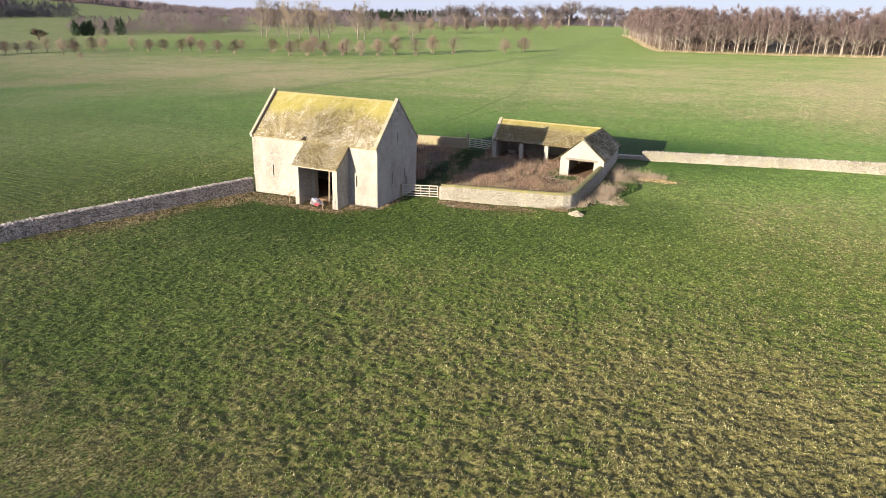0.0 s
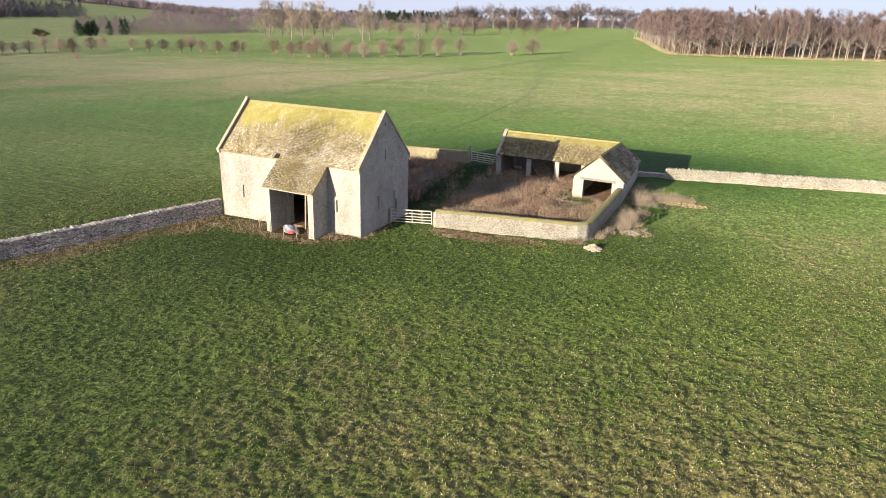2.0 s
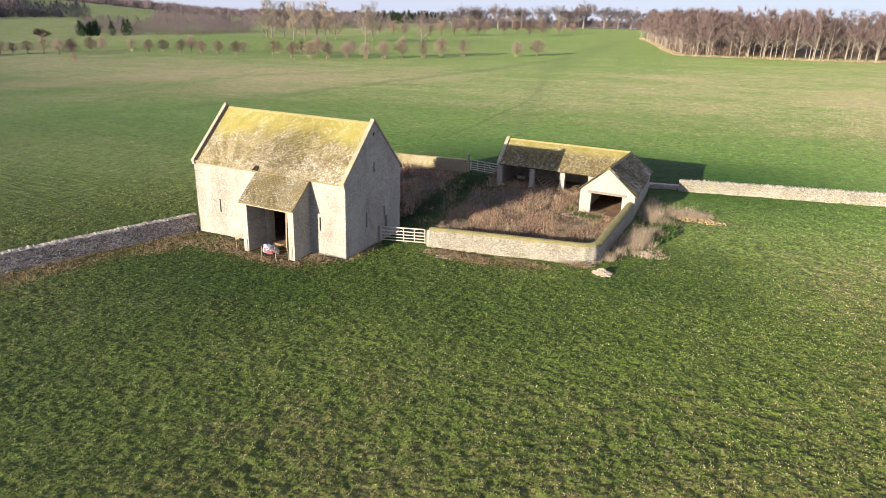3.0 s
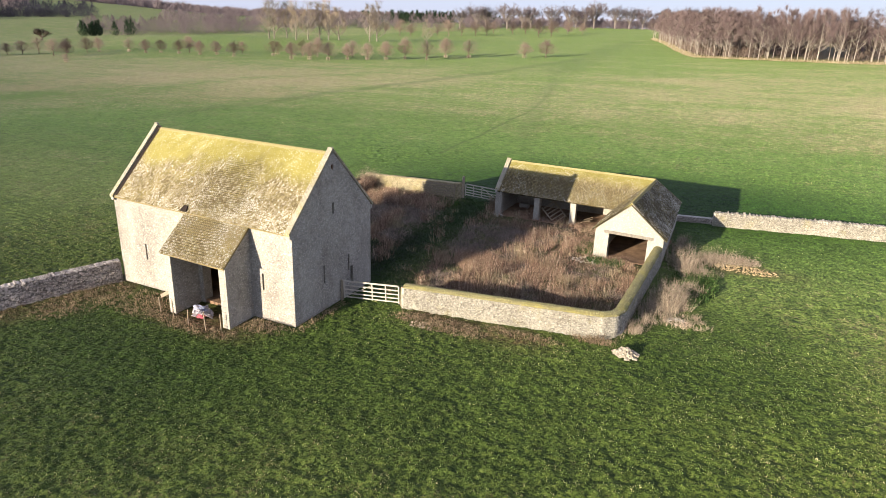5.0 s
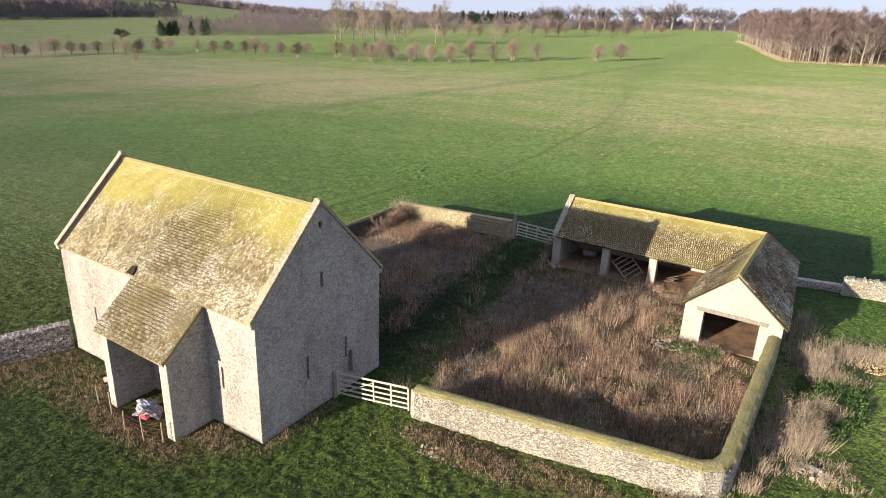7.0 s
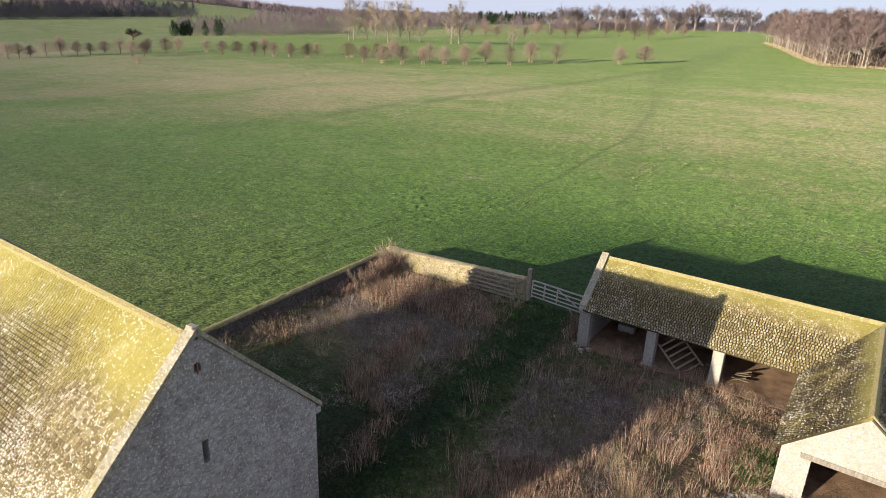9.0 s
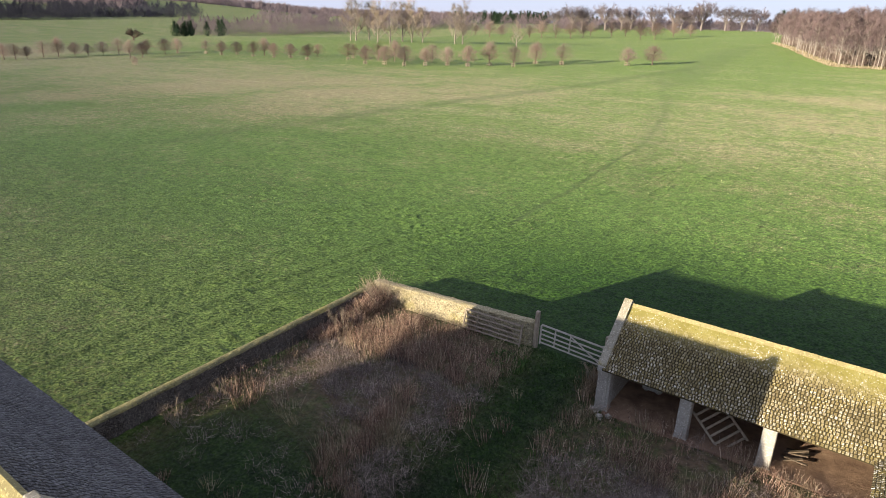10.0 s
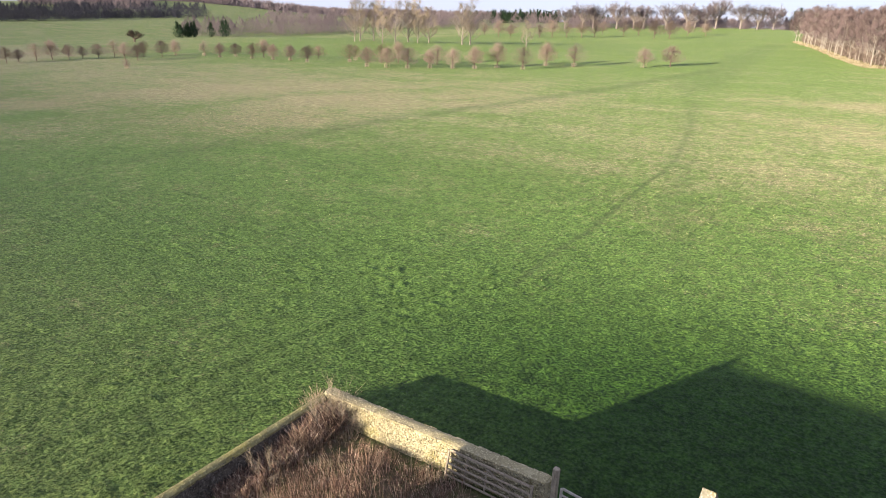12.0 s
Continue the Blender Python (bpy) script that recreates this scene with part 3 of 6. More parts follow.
def under_roof(x, y):
    barn_in = (x > -43.9) & (x < -28.9) & (y > 47.9) & (y < 55.6)
    shed_in = (x > -28.2) & (x < -13.1) & (y > 72.3) & (y < 77.0) | (x > -17.8) & (x < -13.1) & (y > 66.1) & (y < 77.0)
    return barn_in | shed_in | (x > -37.0) & (x < -32.1) & (y > 46.1) & (y < 48.2)


def relief(x, y):
    """Tussocks on low hummocks, worn down on the trodden lines."""
    height = 0.135 + 0.16 * np.clip(straw_shade_bias(x, y), -0.3, 0.2)
    ruts = sum(near_line(x + 0.25, y, t, 0.55) - near_line(x - 0.2, y, t, 0.5) for t in TRACKS)
    r = height * tuft(x, y) + 0.045 * ruts + 0.05 * swirl(x, y, 2.6, 11) + 0.12 * swirl(x, y, 9.0, 12)
    return r * (1 - sstep(75, 150, np.hypot(x + 25, y - 60))) * (1 - 0.7 * wear_at(x, y)) * np.where(under_roof(x, y), 0.0, 1.0)


gx = lines(-54, 11, 0.135, (-4200, 4200), 1.085)
gy = np.concatenate([lines(16, 54, 0.115, (-900, 54), 1.08), lines(54.16, 98, 0.18, (54, 4600), 1.045)])
gy = np.unique(np.round(gy, 4))
GX, GY = np.meshgrid(gx, gy)
GZ = land(GX, GY) + relief(GX, GY)
nx, ny = len(gx), len(gy)
idx = np.arange(nx * ny).reshape(ny, nx)
quads = np.stack([idx[:-1, :-1], idx[:-1, 1:], idx[1:, 1:], idx[1:, :-1]], -1).reshape(-1, 4)
gme = bpy.data.meshes.new("ground")
gme.vertices.add(nx * ny)
gme.vertices.foreach_set("co", np.stack([GX, GY, GZ], -1).ravel().astype(np.float32))
gme.loops.add(quads.size)
gme.loops.foreach_set("vertex_index", quads.ravel().astype(np.int32))
gme.polygons.add(len(quads))
gme.polygons.foreach_set("loop_start", np.arange(0, quads.size, 4, dtype=np.int32))
gme.update(calc_edges=True)
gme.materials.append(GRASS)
gme.polygons.foreach_set("use_smooth", np.ones(len(quads), bool))


def bare_at(x, y):
    """Dead litter and bare soil: the yard, and along the foot of the walls."""
    yard = sstep(-43, -42, x) * (1 - sstep(-13.8, -13.2, x)) * sstep(56, 57, y) * (1 - sstep(75, 76, y))
    lane = np.maximum(np.exp(-((x + 30.0 + 0.05 * (y - 62)) / 2.6) ** 2), np.exp(-((x + 36.5) / 6.0) ** 4 - ((y - 59.5) / 5.0) ** 4))
    foot = np.exp(-((y - 52.6) / 1.0) ** 2) * sstep(-25, -24, x) * (1 - sstep(-18, -15, x))
    porch = np.exp(-((x + 34.5) / 4.0) ** 4 - ((y - 46.5) / 1.6) ** 4)
    left = near_line(x, y, [(-43.2, 47.5), (-44.9, 42.4), (-47, 38.0), (-49.5, 31)], 2.6) * 0.8
    wood = sstep(0, 8, y - np.interp(x, [-92, -72, -55, -42, -20, 35, 70, 125, 200], [480, 414, 345, 300, 294, 285, 288, 296, 306])) * sstep(-94, -88, x) * (1 - sstep(400, 520, y))
    pile = np.exp(-((x + 8) / 2.6) ** 2 - ((y - 68.6) / 1.0) ** 2)
    return np.clip(np.maximum.reduce([yard * (1 - lane), foot, porch, left, pile, wood]), 0, 1)


for key, values in (("straw", straw_shade_bias(GX, GY)), ("fresh", fresh_at(GX, GY)), ("wear", wear_at(GX, GY)), ("bare", bare_at(GX, GY)), ("under_blades", 1 - 0.6 * sstep(40, 66, np.hypot(0.6 * (GX + 22), GY - 8)) - 0.4 * sstep(110, 150, GY))):
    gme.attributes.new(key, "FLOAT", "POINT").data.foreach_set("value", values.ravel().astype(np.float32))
tagged(new("ground", gme), "rough winter pasture of green and straw-coloured grass", "ground", kind="structure")


def inside(x, y, poly):
    hit = np.zeros(np.shape(x), bool)
    for (ax, ay), (bx, by) in zip(poly, poly[1:] + poly[:1]):
        cross = ((ay > y) != (by > y)) & (x < (bx - ax) * (y - ay) / (by - ay + 1e-12) + ax)
        hit ^= cross
    return hit


BUILT = [[(-43.9, 47.9), (-28.9, 47.9), (-28.9, 55.6), (-43.9, 55.6)], [(-37.2, 45.8), (-32.0, 45.8), (-32.0, 48), (-37.2, 48)],
         [(-28.3, 72.5), (-17.8, 72.5), (-17.8, 66.1), (-13.0, 66.1), (-13.0, 77), (-28.3, 77)]]


def blades(name, x, y, height, width, lean, material, label, per=3, fields=True, droop=0.0):
    """Grass or stalks: at each spot a few thin upright blades, all in one mesh."""
    r = np.random.RandomState(len(name) + len(x) % 97)
    keep = np.ones(len(x), bool)
    for poly in BUILT:
        keep &= ~inside(x, y, poly)
    x, y, height = x[keep], y[keep], height[keep]
    x, y, height = np.repeat(x, per), np.repeat(y, per), np.repeat(height, per)
    n = len(x)
    x = x + r.normal(0, 0.07, n)
    y = y + r.normal(0, 0.07, n)
    height = height * r.uniform(0.55, 1.2, n)
    a, l, face = r.uniform(0, 6.28, n), np.abs(r.normal(0, lean, n)) * height, r.uniform(0, 3.14, n)
    z = land(x, y) + relief(x, y) - 0.02
    wx, wy = np.cos(face) * width / 2, np.sin(face) * width / 2
    tx, ty, tz = x + np.cos(a) * l, y + np.sin(a) * l, z + height
    V = np.empty((n, 3, 3))
    V[:, 0] = np.stack([x - wx, y - wy, z], -1)
    V[:, 1] = np.stack([x + wx, y + wy, z], -1)
    V[:, 2] = np.stack([tx, ty, tz], -1)
    F = np.arange(3 * n).reshape(n, 3)
    if droop:
        extra = np.empty((n, 3, 3))
        mx, my, mz = x + np.cos(a) * l * 0.6, y + np.sin(a) * l * 0.6, z + height * 0.62
        extra[:, 0] = np.stack([mx - wx * 2.2, my - wy * 2.2, mz], -1)
        extra[:, 1] = np.stack([mx + wx * 2.2, my + wy * 2.2, mz + 0.02], -1)
        b = a + r.normal(0, 0.8, n)
        extra[:, 2] = np.stack([mx + np.cos(b) * droop * height, my + np.sin(b) * droop * height, mz + 0.30 * height], -1)
        V = np.concatenate([V, extra])
        F = np.arange(6 * n).reshape(2 * n, 3)
    me = bpy.data.meshes.new(name)
    me.vertices.add(V.shape[0] * 3)
    me.vertices.foreach_set("co", V.ravel().astype(np.float32))
    me.loops.add(F.size)
    me.loops.foreach_set("vertex_index", F.ravel().astype(np.int32))
    me.polygons.add(len(F))
    me.polygons.foreach_set("loop_start", np.arange(0, F.size, 3, dtype=np.int32))
    me.update(calc_edges=True)
    me.materials.append(material)
    if fields:
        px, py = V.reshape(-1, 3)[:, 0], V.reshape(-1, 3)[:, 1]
        for key, values in (("straw", straw_shade_bias(px, py)), ("fresh", fresh_at(px, py)), ("wear", wear_at(px, py))):
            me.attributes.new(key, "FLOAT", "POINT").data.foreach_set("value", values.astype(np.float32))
    return tagged(new(name, me), label, "grass", kind="stuff")


gr = np.random.RandomState(12)


def scatter(n, x0, x1, y0, y1):
    return gr.uniform(x0, x1, n), gr.uniform(y0, y1, n)

# ---- barn ----
BX0, BX1, BY0, BY1, EAVE, RIDGE_Y, RIDGE = -43.42, -29.16, 48.12, 55.42, 5.35, 51.77, 9.12
THICK = 0.6


def pieced_wall(origin, u, n, length, z0, z1, thick, holes):
    """An upright wall of boxes round its openings; holes are (u0, u1, z0, z1), thickness goes inward from the face."""
    u, n = Vector(u), Vector(n)
    us = sorted({0.0, length, *[h[0] for h in holes], *[h[1] for h in holes]})
    zs = sorted({z0, z1, *[min(max(v, z0), z1) for h in holes for v in h[2:]]})
    solid = [[not any(h[0] < (a + b) / 2 < h[1] and h[2] < (c + d) / 2 < h[3] for h in holes) for c, d in zip(zs, zs[1:])] for a, b in zip(us, us[1:])]
    bm, made, o = bmesh.new(), {}, Vector(origin)

    def v(i, j, k):
        if (i, j, k) not in made:
            made[i, j, k] = bm.verts.new(o + u * us[i] + Vector((0, 0, zs[j])) - n * (thick * k))
        return made[i, j, k]

    full = lambda i, j: 0 <= i < len(us) - 1 and 0 <= j < len(zs) - 1 and solid[i][j]
    for i in range(len(us) - 1):
        for j in range(len(zs) - 1):
            if not full(i, j):
                continue
            for k in (0, 1):
                bm.faces.new((v(i, j, k), v(i + 1, j, k), v(i + 1, j + 1, k), v(i, j + 1, k)))
            for di, dj, p, q in ((-1, 0, (i, j), (i, j + 1)), (1, 0, (i + 1, j), (i + 1, j + 1)), (0, -1, (i, j), (i + 1, j)), (0, 1, (i, j + 1), (i + 1, j + 1))):
                if not full(i + di, j + dj):
                    bm.faces.new((v(*p, 0), v(*q, 0), v(*q, 1), v(*p, 1)))
    bmesh.ops.recalc_face_normals(bm, faces=bm.faces[:])
    return bm


def free_spans(length, holes, limits=None):
    """What a course may cover at a height, left of, between and right of the openings."""
    def at(z):
        lo, hi = limits(z) if limits else (0.0, length)
        cuts = sorted((h[0], h[1]) for h in holes if h[2] - 0.04 < z < h[3] + 0.04)
        out, s = [], lo
        for a, b in cuts:
            if a > s:
                out.append((s, min(a, hi)))
            s = max(s, b)
        if s < hi:
            out.append((s, hi))
        return [(a, b) for a, b in out if b - a > 0.05]
    return at


barn = holder("barn", (BX0 + BX1) / 2, (BY0 + BY1) / 2, 0, "tall limestone barn with a lichened stone-slate roof and a lean-to porch", "barn")
FRONT_HOLES = [(2.40, 2.53, 1.55, 2.58), (12.00, 12.13, 1.70, 2.70), (7.3, 10.5, -1.0, 3.3)]
front = part("front_wall", pieced_wall((BX0, BY0, 0), (1, 0, 0), (0, -1, 0), BX1 - BX0, -1.0, EAVE, THICK, FRONT_HOLES), WALL_CORE, barn, "sunlit cream limestone rubble wall with slit vents")
GABLE_HOLES = [(2.55, 2.68, 1.68, 2.78), (4.90, 5.03, 1.70, 2.76), (5.12, 5.40, 0.80, 1.95)]
gable = part("gable_wall", pieced_wall((BX1, BY0 + THICK, 0), (0, 1, 0), (1, 0, 0), BY1 - BY0 - 2 * THICK, -1.0, EAVE, THICK, [(a - THICK, b - THICK, c, d) for a, b, c, d in GABLE_HOLES]), WALL_CORE, barn, "grey shaded limestone gable wall with slit vents")
part("rear_wall", boxed((BX0, BY1 - THICK, -1.0), (BX1, BY1, EAVE)), WALL_CORE, barn)
part("far_gable_wall", boxed((BX0, BY0 + THICK, -1.0), (BX0 + THICK, BY1 - THICK, EAVE)), WALL_CORE, barn)
part("earth_floor", boxed((BX0 + 0.05, BY0 + 0.05, -0.55), (BX1 - 0.05, BY1 - 0.05, -0.02)), EARTH, barn)


def gable_top(x, thick, holes):
    """The triangle above the eaves, left open at a slit and a small square hole under the ridge."""
    slope = (RIDGE - EAVE) / (RIDGE_Y - BY0)
    top = lambda y: EAVE + slope * (min(y, 2 * RIDGE_Y - y) - BY0) + 0.12
    bm = bmesh.new()
    y0, y1 = holes[0][0], holes[0][1]
    shapes = [[(BY0, EAVE), (y0, EAVE), (y0, top(y0)), (BY0, EAVE + 0.12)], [(y1, EAVE), (BY1, EAVE), (BY1, EAVE + 0.12), (RIDGE_Y + (y1 - RIDGE_Y), top(y1))]]
    zs = [EAVE] + [v for h in holes for v in h[2:]] + [top(y0)]
    shapes += [[(y0, a), (y1, a), (y1, b), (y0, b)] for a, b in zip(zs[::2], zs[1::2])]
    for s in shapes:
        other = prism([(x, y, z) for y, z in s], (-thick, 0, 0))
        me = bpy.data.meshes.new("tmp")
        other.to_mesh(me)
        other.free()
        bm.from_mesh(me)
        bpy.data.meshes.remove(me)
    return bm


TOP_HOLES = [(51.62, 51.80, 5.62, 6.30), (51.62, 51.80, 8.25, 8.48)]
part("gable_peak", gable_top(BX1, 0.28, TOP_HOLES), WALL_CORE, barn)
part("far_gable_peak", gable_top(BX0 + 0.22, 0.22, TOP_HOLES), WALL_CORE, barn)
part("iron_vent_bar", boxed((BX1 - 0.06, 51.69, 8.20), (BX1 + 0.02, 51.72, 8.53)), IRON, barn)

# roof
RUN = RIDGE_Y - BY0 + 0.12
RISE = RIDGE - EAVE
SLOPE = math.hypot(RUN, RISE)
RX0, RX1 = BX0 + 0.22, BX1 - 0.22
roof = part("roof", prism([(RX0, BY0 - 0.12, EAVE), (RX0, RIDGE_Y, RIDGE), (RX0, BY1 + 0.12, EAVE), (RX0, BY1 + 0.12, EAVE - 0.12), (RX0, RIDGE_Y, RIDGE - 0.16), (RX0, BY0 - 0.12, EAVE - 0.12)], (RX1 - RX0, 0, 0)), SLATE_BED, barn, "steep stone-slate roof with yellow lichen along the ridge")
front_slates = lay_slates((RX0, BY0 - 0.12, EAVE), (1, 0, 0), (0, RUN, RISE), RX1 - RX0, SLOPE, lambda v: (0, RX1 - RX0), bare=lambda c, k: min(1.0, max(0.10, 1.35 - 0.30 * (c - Vector(BARE_PATCH)).length) + (0.22 if k < 0.35 else 0.0)))
rear_slates = lay_slates((RX0, BY1 + 0.12, EAVE), (1, 0, 0), (0, -RUN, RISE), RX1 - RX0, SLOPE, lambda v: (0, RX1 - RX0))
PIECES = []          # laid at the very end: (name, blocks, shapes, joined material, piece material, parent, chosen)
PIECES.append(("slate", front_slates, SLABS, SLATE, SLATE_PIECE, roof, lambda c: c.x > -31.8 and c.z > 7.0))
PIECES.append(("slate", rear_slates, SLABS, SHADED_SLATE, SLATE_PIECE, roof, None))
for i in range(22):
    a = RX0 + (RX1 - RX0) * i / 22
    m = prism([(a, RIDGE_Y - 0.15, RIDGE - 0.10), (a, RIDGE_Y - 0.11, RIDGE - 0.02), (a, RIDGE_Y, RIDGE + 0.055 + 0.002 * (i % 3)), (a, RIDGE_Y + 0.11, RIDGE - 0.02), (a, RIDGE_Y + 0.15, RIDGE - 0.10)], ((RX1 - RX0) / 22 - 0.005, 0, 0))
    part("ridge_stone", m, RIDGE_STONE, roof)

# gable copings, as single slabs
for x0, x1, rise in ((BX1 - 0.30, BX1 + 0.05, 0.17), (BX0 - 0.05, BX0 + 0.24, 0.15)):
    for side in (-1, 1):
        for i in range(9):
            k0, k1 = i / 9, (i + 1) / 9 - 0.004
            pts = []
            for k, dz in ((k0, 0.0), (k1, 0.0), (k1, rise), (k0, rise)):
                pts.append((x0, RIDGE_Y + side * (RUN + 0.10) * (1 - k), EAVE - 0.08 + (RISE + 0.20) * k + dz + 0.01))
            part("coping_slab", prism(pts, (x1 - x0, 0, 0)), COPING, barn)
        part("kneeler", boxed((x0 + 0.01, RIDGE_Y + side * (RUN - 0.03) - 0.10, EAVE - 0.26), (x1 - 0.01, RIDGE_Y + side * (RUN - 0.03) + 0.10, EAVE - 0.04), bevel=0.03), QUOIN, barn)
    part("apex_stone", boxed((x0 + 0.02, RIDGE_Y - 0.10, RIDGE + 0.05), (x1 - 0.02, RIDGE_Y + 0.10, RIDGE + 0.31), bevel=0.03), COPING, barn)

part("verge_flashing", prism([(BX0 + 0.24, BY0 - 0.10, EAVE + 0.075), (BX0 + 0.24, RIDGE_Y, RIDGE + 0.075), (BX0 + 0.47, RIDGE_Y, RIDGE + 0.075), (BX0 + 0.47, BY0 - 0.10, EAVE + 0.075)], (0, 0, 0.012)), LEAD, barn, "dark weathered lead along the coping")

# stone facing
front_free = free_spans(BX1 - BX0, FRONT_HOLES + [(6.35, 11.35, -1, 5.2)])
PIECES.append(("stone", lay_stones((BX0, BY0, 0), (1, 0, 0), (0, -1, 0), BX1 - BX0, front_free, -0.6, EAVE), STONES, WALL_STONE, WALL_PIECE, front, lambda c: c.x > -30.6 and c.z < 2.2))


def gable_limits(z):
    k = max(0.0, (z - EAVE) / (RIDGE - EAVE))
    return 0.02 + k * (RIDGE_Y - BY0), BY1 - BY0 - 0.02 - k * (RIDGE_Y - BY0)


gable_free = free_spans(BY1 - BY0, GABLE_HOLES + [(a - BY0, b - BY0, c, d) for a, b, c, d in TOP_HOLES], gable_limits)
PIECES.append(("stone", lay_stones((BX1, BY0, 0), (0, 1, 0), (1, 0, 0), BY1 - BY0, gable_free, -0.5, RIDGE - 0.1), STONES, WALL_STONE, WALL_PIECE, gable, lambda c: 51.0 < c.y < 54.4 and c.z > 5.0))
part("flashing", prism([(-37.30, BY0 - 0.15, EAVE + 0.0), (-36.80, BY0 - 0.15, EAVE + 0.0), (-36.88, BY0 + 0.10, EAVE + 0.265), (-37.18, BY0 + 0.12, EAVE + 0.285)], (0, -0.05, 0.06)), LEAD, barn)

# porch
PX0, PX1, PY, PEAVE = -36.9, -32.2, 46.25, 3.50
porch = part("porch_wall", prism([(PX1, BY0, -1.0), (PX1, PY, -1.0), (PX1, PY, PEAVE), (PX1, BY0, 5.12)], (-0.5, 0, 0)), WALL_CORE, barn)
porch_left = part("porch_wall", prism([(PX0, BY0, -1.0), (PX0, PY, -1.0), (PX0, PY, PEAVE), (PX0, BY0, 5.12)], (0.45, 0, 0)), WALL_CORE, barn)
porch_top = lambda z: (0.0 if z < PEAVE else (z - PEAVE) / (5.12 - PEAVE) * (BY0 - PY), BY0 - PY)
PIECES.append(("stone", lay_stones((PX1, PY, 0), (0, 1, 0), (1, 0, 0), BY0 - PY, free_spans(BY0 - PY, [], porch_top), -0.5, 5.0), STONES, WALL_STONE, WALL_PIECE, porch, None))
PIECES.append(("stone", lay_stones((PX0 + 0.45, PY, 0), (0, 1, 0), (1, 0, 0), BY0 - PY, free_spans(BY0 - PY, [], porch_top), -0.5, 5.0), STONES, WALL_STONE, WALL_PIECE, porch_left, None))
for x0, x1, own in ((PX1 - 0.5, PX1, porch), (PX0, PX0 + 0.45, porch_left)):
    z = -0.7
    while z < PEAVE - 0.1:
        h = rng.uniform(0.26, 0.42)
        part("quoin", boxed((x0 - 0.012, PY - 0.02, z), (x1 + 0.012, PY + rng.uniform(0.10, 0.22), min(z + h - 0.012, PEAVE)), bevel=0.012), QUOIN, own)
        z += h
porch_roof = part("porch_roof", prism([(PX0 - 0.12, PY - 0.22, PEAVE - 0.02), (PX0 - 0.12, BY0, EAVE - 0.02), (PX0 - 0.12, BY0, EAVE - 0.14), (PX0 - 0.12, PY - 0.22, PEAVE - 0.12)], (PX1 - PX0 + 0.24, 0, 0)), PORCH_BED, barn, "lean-to stone-slate roof with ochre lichen")
pl = math.hypot(BY0 - PY + 0.22, EAVE - PEAVE)
PIECES.append(("slate", lay_slates((PX0 - 0.12, PY - 0.22, PEAVE), (1, 0, 0), (0, BY0 - PY + 0.22, EAVE - PEAVE), PX1 - PX0 + 0.24, pl + 0.2, lambda v: (0, PX1 - PX0 + 0.24), 0.165, 0.15), SLABS, PORCH_SLATE, PORCH_SLATE, porch_roof, lambda c: True))
part("porch_beam", boxed((PX0, PY + 0.002, PEAVE - 0.26), (PX1, PY + 0.22, PEAVE - 0.11), bevel=0.015), PALE_WOOD, barn, "pale weathered timber beam")
part("fascia", boxed((PX0 - 0.12, PY - 0.20, PEAVE - 0.13), (PX1 + 0.12, PY - 0.16, PEAVE - 0.02), bevel=0.008), PALE_WOOD, barn)
part("door_post", bar(bmesh.new(), (-34.1, 47.6, -0.4), (-34.0, 47.7, 3.6), 0.12, 0.12, (0, 1, 0), 0.01), OLD_OAK, barn)
part("barn_door", boxed((-33.95, 48.75, -0.1), (-32.92, 48.83, 3.2), bevel=0.01), DARK_WOOD, barn, "dark plank door standing ajar")
for i in range(4):
    part("tie_beam", boxed((-41.5 + 3.5 * i, BY0 + 0.3, EAVE - 0.35), (-41.25 + 3.5 * i, BY1 - 0.3, EAVE - 0.08), bevel=0.02), DARK_WOOD, barn)

# ---- open-fronted cattle shed, L-shaped ----
SX0, SX1, SWX = -27.95, -13.05, -17.65          # ends along x, west face of the cross wing
SY0, SY1, SGY = 72.55, 76.95, 66.3              # front, back, gable of the cross wing
SE, SR, SRY, SRX = 2.98, 5.12, 74.75, -15.42    # eave, ridge, ridge lines
shed = holder("cattle_shed", -21, 74.7, ground_z(-21, 74.7), "L-shaped open-fronted stone cattle shed with lichened slate roofs", "shed")
part("back_wall", boxed((SX0, SY1 - 0.45, 0.0), (-14.16, SY1, SE)), WALL_CORE, shed)
BACKX = -13.70                                  # the east side runs slightly inward to the back
east = part("east_wall", prism([(SX1 - 0.45, SGY + 0.45, 0.0), (SX1, SGY + 0.45, 0.0), (BACKX, SY1, 0.0), (BACKX - 0.45, SY1, 0.0)], (0, 0, SE)), WALL_CORE, shed)
west = part("west_wall", boxed((SWX, SGY + 0.45, 0.0), (SWX + 0.40, SY0, SE)), WALL_CORE, shed)
end_wall = part("end_wall", prism([(SX0, SY0 - 0.05, 0.0), (SX0, SY1 - 0.45, 0.0), (SX0, SY1 - 0.45, SE + 0.36), (SX0, SRY, SR), (SX0, SY0 - 0.05, SE)], (0.45, 0, 0)), WALL_CORE, shed)
GH = [(0.95, 3.58, 0.0, 2.78)]
gfront = part("gable_wall", pieced_wall((SWX, SGY, 0), (1, 0, 0), (0, -1, 0), SX1 - SWX, 0.0, SE, 0.45, GH), QUOIN, shed, "pale smooth limestone gable with a wide opening")
part("gable_peak", prism([(SWX, SGY, SE), (SX1, SGY, SE), (SRX, SGY, SR)], (0, 0.45, 0)), QUOIN, shed)


def wing_limits(z):
    k = max(0.0, (z - SE) / (SR - SE))
    return 0.02 + k * (SRX - SWX), SX1 - SWX - 0.02 - k * (SX1 - SRX)


